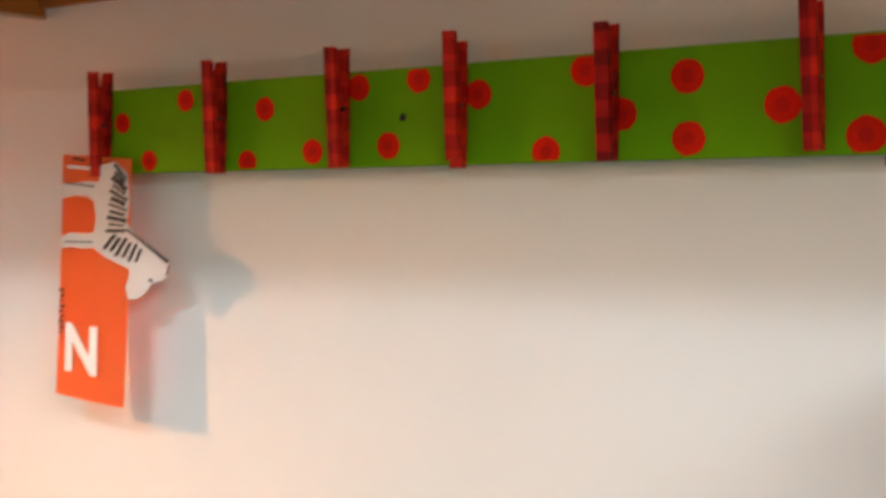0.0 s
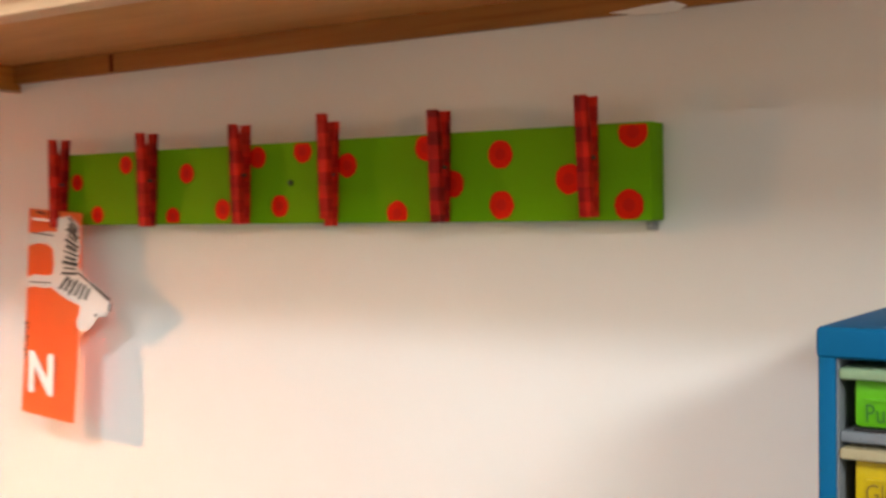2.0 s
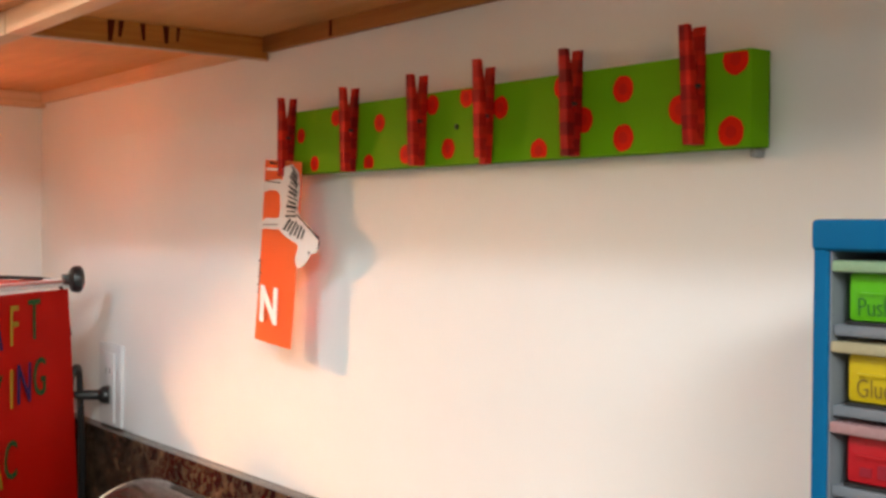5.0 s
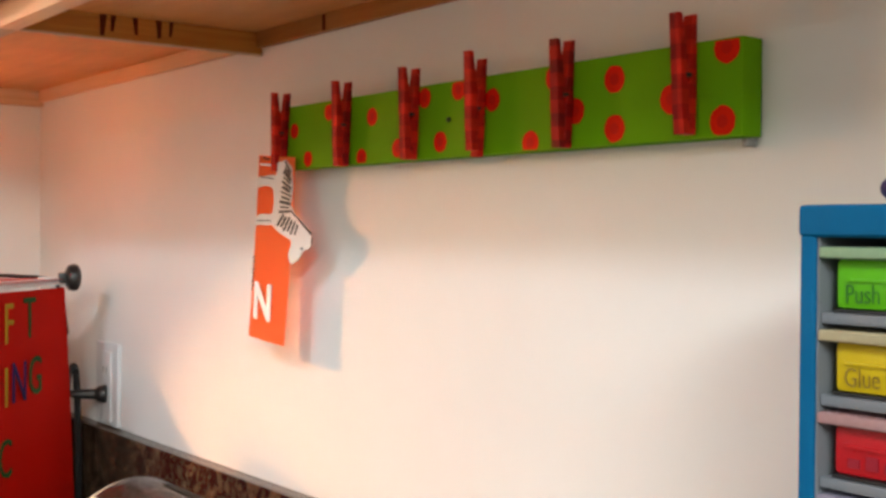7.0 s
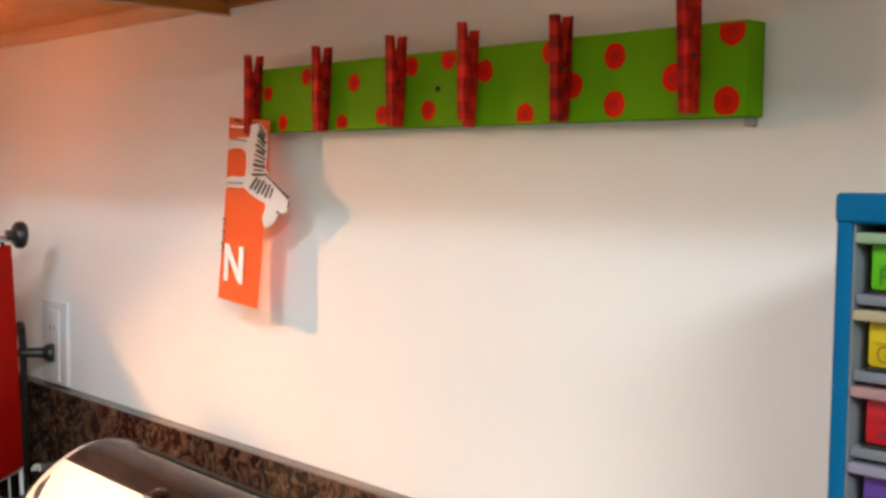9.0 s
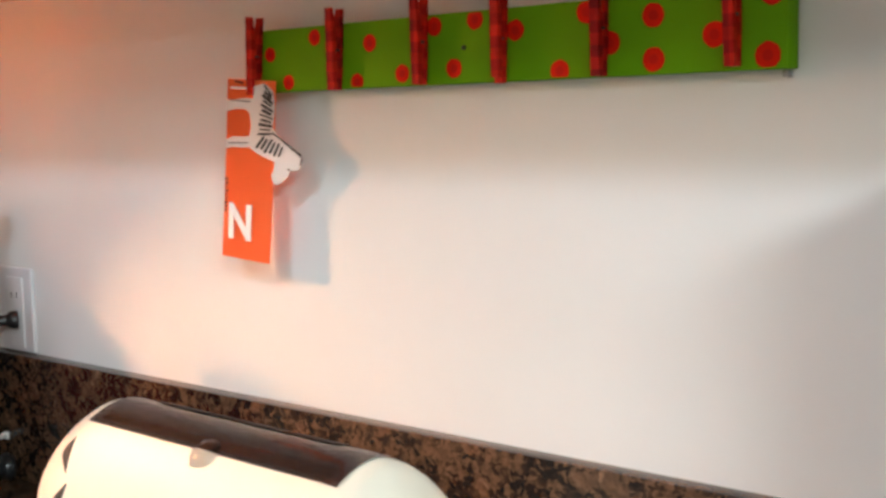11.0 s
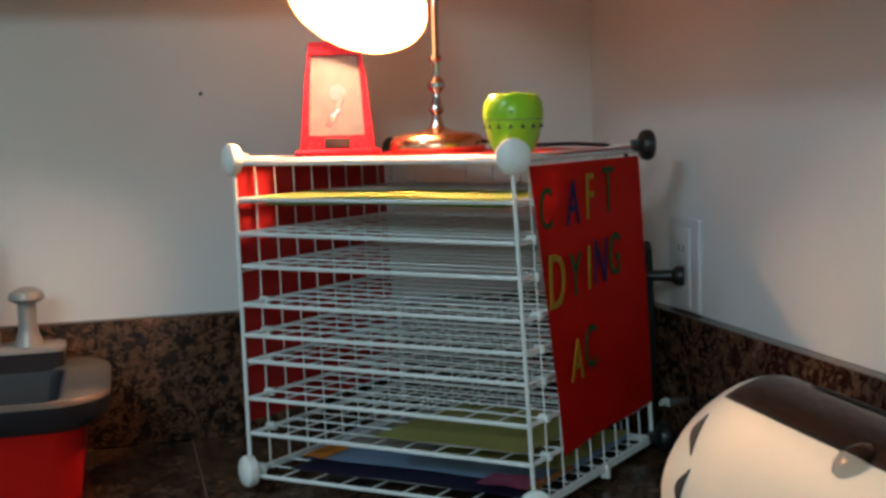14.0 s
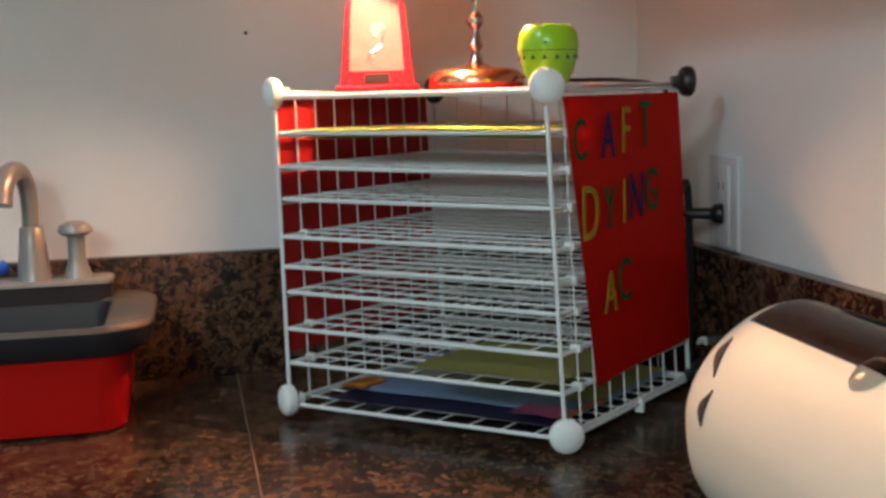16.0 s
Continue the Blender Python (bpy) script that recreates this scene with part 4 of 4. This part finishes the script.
def desk_lamp():
    bx, by = 0.245, -0.293
    r = root("desk_lamp", (bx, by, TOPZ), "lit desk lamp with copper base and chrome stem", "lamp")
    T = Matrix.Translation((bx, by, TOPZ))
    part("base", lathe([(0, 0), (0.054, 0), (0.0555, 0.003), (0.0555, 0.007), (0.0545, 0.013), (0.051, 0.018), (0.044, 0.0215), (0.020, 0.024), (0.010, 0.028), (0, 0.028)], 40, T), COPPER, r)
    part("stem", lathe([(0, 0.026), (0.010, 0.027), (0.007, 0.034), (0.005, 0.042), (0.009, 0.048), (0.006, 0.055), (0.0045, 0.066), (0.0105, 0.074), (0.0105, 0.079), (0.0045, 0.086), (0.0045, 0.100),
                        (0.008, 0.106), (0.0045, 0.112), (0.004, 0.20), (0, 0.20)], 20, T), CHROME, r)
    top = TOPZ + 0.20
    axis = Vector((0.54, -0.40, -0.745)).normalized()
    H = Matrix.Translation(Vector((0.290, -0.392, 1.445)) - axis * 0.090) @ axis.to_track_quat('Z', 'Y').to_matrix().to_4x4()
    part("arm", sweep(smooth_path([(bx, by, top - 0.005), (bx, by - 0.01, top + 0.045), (bx - 0.012, by - 0.040, top + 0.070), tuple(H @ Vector((0, 0, -0.020)))], 6), 0.004, 10), CHROME, r)
    outer = [(0.016, -0.022), (0.021, -0.020), (0.028, -0.006), (0.048, 0.022), (0.068, 0.056), (0.079, 0.090)]
    part("shade", lathe([(0, -0.022)] + outer, 40, H), SHADEGLOW, r, "orange cone shade tilted forward, bulb light added as emission")
    part("bulb", lathe([(0, -0.006), (0.013, -0.004), (0.013, 0.020), (0.015, 0.028), (0.0185, 0.038), (0.020, 0.049), (0.018, 0.060), (0.011, 0.067), (0, 0.070)], 28, H), SHADE, r, "glowing light bulb")
    cable = smooth_path([(bx + 0.04, by + 0.04, TOPZ + 0.012), (bx + 0.06, by + 0.09, TOPZ + 0.006), (bx + 0.03, by + 0.17, TOPZ + 0.004), (bx - 0.01, by + 0.238, TOPZ - 0.01), (0.222, -0.036, 1.2)], 6)
    part("cable", sweep(cable, 0.0025, 6), BLACK, r)


# ---------------------------------------------------------------- toaster
def toaster():
    X0, X1, YC, HW, ZC, HZ = 0.6615, 1.1162, -0.1477, 0.0928, 1.0043, 0.0942
    r = root("toaster", ((X0 + X1) / 2, YC, CT), "cream enamel long toaster with a smoked gloss top on the countertop", "toaster")
    turn = Matrix.Translation(((X0 + X1) / 2, YC, 0)) @ pose(0, 0, 0, 0, 0, -1.9) @ Matrix.Translation((-(X0 + X1) / 2, -YC, 0))

    def surf(x, a, lift=0.0):
        """Point of the shell at x; a: 0 front middle, 0.5 top, 1 back middle, 1.5 underside."""
        k = min(1.0, max(0.0, min(x - X0, X1 - x) / 0.062))
        e = (1 - (1 - k) ** 2.5) ** (1 / 2.5)
        c, s = -math.cos(math.pi * a), math.sin(math.pi * a)
        p = 1.15 if s >= 0 else 0.70
        y = YC + (HW * (0.02 + 0.98 * e ** 0.6) + lift) * math.copysign(abs(c) ** p, c)
        z = ZC + (HZ * (0.02 + 0.98 * e ** (1 if s >= 0 else 0.7)) + lift) * math.copysign(abs(s) ** p, s)
        return turn @ Vector((x, y, max(z, CT + 0.006)))
    xs = [X0 + (X1 - X0) * (0.5 - 0.5 * math.cos(math.pi * i / 44)) for i in range(45)]
    na = 56
    bm = bmesh.new()
    g = [[bm.verts.new(surf(x, 2 * j / na)) for j in range(na)] for x in xs]
    for i in range(len(xs) - 1):
        for j in range(na):
            bm.faces.new((g[i][j], g[i + 1][j], g[i + 1][(j + 1) % na], g[i][(j + 1) % na]))
    for row in (g[0], g[-1]):
        bm.faces.new(row)
    part("shell", bm, CREAM, r)

    def patch(xa, xb, a0, a1, lift, nx=20, nn=14):
        b2 = bmesh.new()
        gg = [[b2.verts.new(surf(xa + (xb - xa) * i / nx, a0 + (a1 - a0) * j / nn, lift)) for j in range(nn + 1)] for i in range(nx + 1)]
        for i in range(nx):
            for j in range(nn):
                b2.faces.new((gg[i][j], gg[i + 1][j], gg[i + 1][j + 1], gg[i][j + 1]))
        bmesh.ops.solidify(b2, geom=b2.faces[:], thickness=0.0016)
        return b2
    part("top_strip", patch(0.7154, 1.0681, 0.332, 0.70, 0.0012), SMOKE, r, "smoked gloss top strip")
    part("bread_slot", patch(0.76, 1.02, 0.535, 0.585, 0.0022), SLOT, r)
    k = surf(0.902, 0.326, -0.0030)
    part("dial", lathe([(0, 0), (0.0150, 0), (0.0152, 0.004), (0.013, 0.0065), (0.008, 0.008), (0, 0.0085)], 28, Matrix.Translation(k) @ Vector((0, -0.62, 0.78)).to_track_quat('Z', 'Y').to_matrix().to_4x4() @ Matrix.Diagonal((1.05, 1.05, 0.95, 1))), clear("glassy_dial", (1.0, 0.99, 0.97), 0.03, 1.0), r, "small clear glassy dome dial")
    for a0, a1, xa, xb in ((0.005, 0.125, 0.736, 0.741), (0.155, 0.268, 0.733, 0.718)):
        b2 = bmesh.new()
        n = 12
        lo, hi = [], []
        for i in range(n + 1):
            f = i / n
            wd = 0.0115 * math.sin(math.pi * min(1, f * 1.02)) ** 1.3
            a = a0 + (a1 - a0) * f
            xe = xa + (xb - xa) * f
            lo.append(b2.verts.new(surf(xe, a, 0.0014))); hi.append(b2.verts.new(surf(xe - wd, a, 0.0014)))
        for i in range(n):
            b2.faces.new((lo[i], lo[i + 1], hi[i + 1], hi[i]))
        bmesh.ops.remove_doubles(b2, verts=b2.verts[:], dist=1e-5)
        bmesh.ops.solidify(b2, geom=b2.faces[:], thickness=0.001)
        part("vent", b2, SLOT, r, "dark vent slot")
    part("lever", lathe([(0, 0), (0.020, 0), (0.021, 0.010), (0.018, 0.015), (0, 0.016)], 24, Matrix.Translation((X1 - 0.010, YC - 0.030, CT + 0.120)) @ pose(0, 0, 0, 0, 72, 0)), WHITEPLASTIC, r, "round white knob")
    for x in (X0 + 0.06, X1 - 0.06):
        for y in (YC - 0.05, YC + 0.05):
            part("foot", lathe([(0, 0), (0.010, 0), (0.009, 0.009), (0, 0.009)], 16, Matrix.Translation((x, y, CT))), BLACK, r)


# ---------------------------------------------------------------- toy sink
def rounded(x0, x1, y0, y1, rad, n=6):
    out = []
    for cx, cy, a0 in ((x1 - rad, y1 - rad, 0), (x0 + rad, y1 - rad, 90), (x0 + rad, y0 + rad, 180), (x1 - rad, y0 + rad, 270)):
        for k in range(n + 1):
            a = radians(a0 + 90 * k / n)
            out.append((cx + rad * math.cos(a), cy + rad * math.sin(a)))
    return out


def loft(loops, close_first=True, close_last=True):
    bm = bmesh.new()
    rings = [[bm.verts.new(p) for p in L] for L in loops]
    n = len(rings[0])
    for a, b in zip(rings, rings[1:]):
        for k in range(n):
            bm.faces.new((a[k], a[(k + 1) % n], b[(k + 1) % n], b[k]))
    if close_first:
        bm.faces.new(rings[0])
    if close_last:
        bm.faces.new(rings[-1])
    return bm


def toy_sink():
    y0, y1 = -1.10, -0.700
    r = root("toy_sink", (0.17, -0.9, CT), "red and grey plastic play sink with a tap on the countertop", "toy sink")
    lo = [(x, y, CT + 0.001) for x, y in rounded(0.062, 0.262, y0 + 0.02, y1 - 0.012, 0.03)]
    m1 = [(x, y, CT + 0.004) for x, y in rounded(0.056, 0.268, y0 + 0.015, y1 - 0.007, 0.032)]
    hi = [(x, y, 1.006) for x, y in rounded(0.045, 0.279, y0, y1 + 0.003, 0.036)]
    part("tub", loft([lo, m1, hi], True, False), REDTUB, r, "glossy red tub")
    def ring(x0, x1, ya, yb, rad, z):
        return [(x, y, z) for x, y in rounded(x0, x1, ya, yb, rad)]
    outer = [ring(0.040, 0.284, y0 - 0.004, y1 + 0.008, 0.040, 1.000), ring(0.028, 0.292, y0 - 0.012, y1 + 0.026, 0.060, 1.010), ring(0.026, 0.294, y0 - 0.014, y1 + 0.030, 0.064, 1.0285)]
    part("rim_skirt", loft(outer, False, False), GREYSHADED, r, "grey rim skirt with shade in its colour")
    inner = [ring(0.026, 0.294, y0 - 0.014, y1 + 0.030, 0.064, 1.0285), ring(0.027, 0.2932, y0 - 0.013, y1 + 0.029, 0.063, 1.0320), ring(0.031, 0.2915, y0 - 0.009, y1 + 0.025, 0.060, 1.0345),
             ring(0.090, 0.2890, y0 + 0.03, y1 - 0.020, 0.020, 1.0345), ring(0.094, 0.2878, y0 + 0.033, y1 - 0.0235, 0.020, 1.0315)]
    part("rim", loft(inner, False, False), GREYLIT, r, "grey rim with a wide rounded end, coloured as lit")
    part("basin", loft([inner[-1], ring(0.098, 0.283, y0 + 0.036, y1 - 0.027, 0.020, 1.022), ring(0.105, 0.262, y0 + 0.045, y1 - 0.035, 0.020, 0.928)], False, True), GREYSHADED, r, "grey basin with shade in its colour")
    part("deck", loft([ring(0.032, 0.0945, y0 + 0.0, y1 - 0.024, 0.012, 0.99), ring(0.034, 0.0945, y0 + 0.004, y1 - 0.024, 0.012, 1.0525)]), GREYSHADED, r, "raised grey tap deck with shade in its colour")
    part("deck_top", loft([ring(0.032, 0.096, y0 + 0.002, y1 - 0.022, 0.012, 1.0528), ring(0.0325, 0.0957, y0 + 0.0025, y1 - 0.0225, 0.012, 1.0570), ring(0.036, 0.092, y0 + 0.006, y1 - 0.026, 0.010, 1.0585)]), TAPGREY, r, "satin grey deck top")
    tx, ty = 0.066, -0.816
    tap = part("tap", lathe([(0, 0), (0.0215, 0), (0.0200, 0.006), (0.0172, 0.034), (0.0148, 0.063), (0.0125, 0.066), (0, 0.066)], 28, Matrix.Translation((tx, ty, 1.0585))), TAPGREY, r)
    arc = smooth_path([(tx, ty, 1.122), (tx, ty, 1.155), (tx + 0.003, ty - 0.003, 1.179), (tx + 0.014, ty - 0.010, 1.193), (tx + 0.029, ty - 0.019, 1.190), (tx + 0.041, ty - 0.026, 1.174), (tx + 0.047, ty - 0.029, 1.156)], 6)
    part("spout", sweep(arc, [0.0105 + 0.006 * (i / len(arc)) ** 2 for i in range(len(arc))], 18), TAPGREY, tap)
    part("knob", lathe([(0, 0), (0.0175, 0), (0.0165, 0.004), (0.0125, 0.015), (0.0112, 0.022), (0.0108, 0.052), (0.0155, 0.0535), (0.0212, 0.057), (0.0212, 0.060), (0.0185, 0.066), (0.010, 0.0705), (0, 0.0720)], 28, Matrix.Translation((0.070, -0.764, 1.0585))), TAPGREY, r)
    part("toy_handle", sweep(smooth_path([(0.072, -0.930, 1.0665), (0.070, -0.885, 1.0675), (0.066, -0.862, 1.071), (0.062, -0.848, 1.078)], 5), 0.0075, 12), TOYBLUE, r, "bright blue plastic handle")


# ---------------------------------------------------------------- drawer tower
def drawer_tower():
    X0, X1, Y0, Y1, Z1 = 1.5040, 1.690, -0.160, -0.012, 1.3572
    r = root("drawer_tower", ((X0 + X1) / 2, -0.08, CT), "small blue plastic drawer tower with coloured drawers on the countertop", "drawer unit")
    part("post", box(X0, X0 + 0.0080, Y0, Y1, CT, Z1 - 0.004, 0.0022, 3), BLUE, r)
    part("post", box(X1 - 0.0080, X1, Y0, Y1, CT, Z1 - 0.004, 0.0022, 3), BLUE, r)
    part("crown", box(X0 - 0.0006, X1 + 0.0006, Y0 - 0.0012, Y1, Z1 - 0.0145, Z1, 0.003, 3), BLUE, r)
    for k in (0, 1):
        xa = X0 + 0.0082 if k == 0 else X1 - 0.0092
        part("inner_wall", box(xa, xa + 0.001, Y0 + 0.002, Y1 - 0.008, CT + 0.02, Z1 - 0.014), FROST, r, "grey inner side wall")
    part("back", box(X0 + 0.009, X1 - 0.009, Y1 - 0.006, Y1 - 0.002, CT, Z1 - 0.012), BLUE, r)
    part("plinth", box(X0 + 0.010, X1 - 0.010, Y0 + 0.002, Y1 - 0.006, CT, CT + 0.020, 0.002), BLUE, r)
    pitch, top = 0.0365, Z1 - 0.0172
    cols = ("green", "yellow", "red", "violet")
    words = {0: "Push Pins", 1: "Glue Sticks"}
    for k in range(11):
        zt = top - k * pitch
        zb = zt - pitch + 0.001
        d = part("drawer", box(X0 + 0.0148, X1 - 0.0148, Y0 + 0.0065, Y1 - 0.010, zb + 0.0068, zt - 0.0066, 0.0025, 2), TRAYS[cols[k % 4]], r, cols[k % 4] + " drawer with a pale lip")
        part("lip", box(X0 + 0.0096, X1 - 0.0096, Y0 + 0.0005, Y1 - 0.010, zt - 0.0066, zt - 0.0014, 0.0015, 3), LIPS[cols[k % 4]], d, "pale translucent lip")
        part("runner", box(X0 + 0.0096, X1 - 0.0096, Y0 + 0.003, Y1 - 0.010, zb, zb + 0.0050, 0.001), FROST, d)
        # Black strip added in the gap to draw the shade below the drawer.
        part("gap_shade", box(X0 + 0.0150, X1 - 0.0150, Y0 + 0.0045, Y1 - 0.012, zb + 0.0051, zb + 0.0067), BLACK, d, "dark strip for the shade in the gap under the drawer")
        part("ridge", box(X0 + 0.020, X1 - 0.020, Y0 + 0.0052, Y0 + 0.0068, zt - 0.0165, zt - 0.0155), TRAYS[cols[k % 4]], d)
        if k in words:
            me = text_mesh(words[k], 0.0108, 0.0002, PEN[k], Matrix.Translation((X0 + 0.0195, Y0 + 0.0060, zb + 0.0130)) @ FACE @ Matrix.Rotation(radians(1.5), 4, "Z") @ Matrix.Diagonal((0.86, 1.12, 1, 1)), -0.0001, "LEFT")
            part("writing", me, None, d, "handwritten label")
        elif k == 2:
            for j in range(5):
                part("writing", box(X0 + 0.022 + 0.009 * j, X0 + 0.028 + 0.009 * j, Y0 + 0.0058, Y0 + 0.0066, zb + 0.0105, zb + 0.0145 + 0.002 * (j % 2)), mat("red_ink", (0.25, 0.0, 0.01), 0.6), d)
    p = root("marker_pen", (1.58, -0.12, Z1), "dark blue marker lying on the drawer tower", "marker")
    m = Matrix.Translation((1.5385, -0.148, Z1 + 0.0068)) @ pose(0, 0, 0, 0, 90, -6)
    part("barrel", lathe([(0, 0.0), (0.0035, 0.0005), (0.0052, 0.003), (0.0062, 0.012), (0.0064, 0.050), (0.0064, 0.12), (0, 0.12)], 20, m), DEEPBLUE, p)


def small_marks():
    n = root("wall_nail", (0.001, -0.541, 1.358), "small dark nail in the wall", "nail")
    part("head", lathe([(0, 0), (0.0022, 0), (0.0024, 0.001), (0.0012, 0.002), (0, 0.002)], 12, Matrix.Translation((0.0002, -0.541, 1.358)) @ pose(0, 0, 0, 0, 90, 0)), BLACK, n)
    s = root("torn_tape", (1.35, -0.01, CABZ), "torn strip of white tape under the cabinet rail", "tape")
    bm = plate([(1.326, CABZ + 0.0010), (1.345, CABZ - 0.0020), (1.372, CABZ - 0.0030), (1.379, CABZ + 0.0005), (1.370, CABZ + 0.004), (1.350, CABZ + 0.003)], 0.0006, Matrix.Translation((0, -0.0082, 0)) @ FACE)
    part("strip", bm, WHITEPAPER, s)


structure()
ceiling_light(1.10, -1.58, 0.6, 0.26)
ceiling_light(3.9, -2.0, 1.1, 1.7)
ceiling_light(1.9, -4.9, 2.7, 0.6)
counter()
wall_cabinet(0.002, 0.7010, BARE, BARESIDE, 0.017, "pale wooden wall cabinet in the corner above the counter", right_drop=-0.016)
second = wall_cabinet(0.7035, 1.62, OAK, OAKSIDE, 0.017, "oak wall cabinet above the peg board", (0.845,), edge=0.006)
for dy, w, h in ((-0.176, 0.007, 0.017), (-0.165, 0.005, 0.012), (-0.141, 0.005, 0.013), (-0.118, 0.006, 0.014), (-0.105, 0.004, 0.011)):
    bm = box(0.7093, 0.7102, dy - w / 2, dy + w / 2, CABZ + 0.0125 - h, CABZ + 0.0165, 0.0003)
    for v in bm.verts:
        f = (v.co.z - (CABZ + 0.0125 - h)) / (h + 0.004)
        v.co.y = dy + (v.co.y - dy) * (0.6 + 0.5 * f) + 0.0012 * math.sin(5 * f + 90 * dy)
    part("drip", bm, STAIN, second, "dark drip of wood stain")
wall_cabinet(1.6225, 2.6, OAK, OAKSIDE, 0.024, "oak wall cabinet above the counter")
west_cabinet(-0.92, -0.30)
west_cabinet(-1.56, -0.925)
board()
pegs()
card()
outlet()
rack()
posters()
papers()
apple_timer()
red_dispenser()
desk_lamp()
toaster()
toy_sink()
drawer_tower()
small_marks()
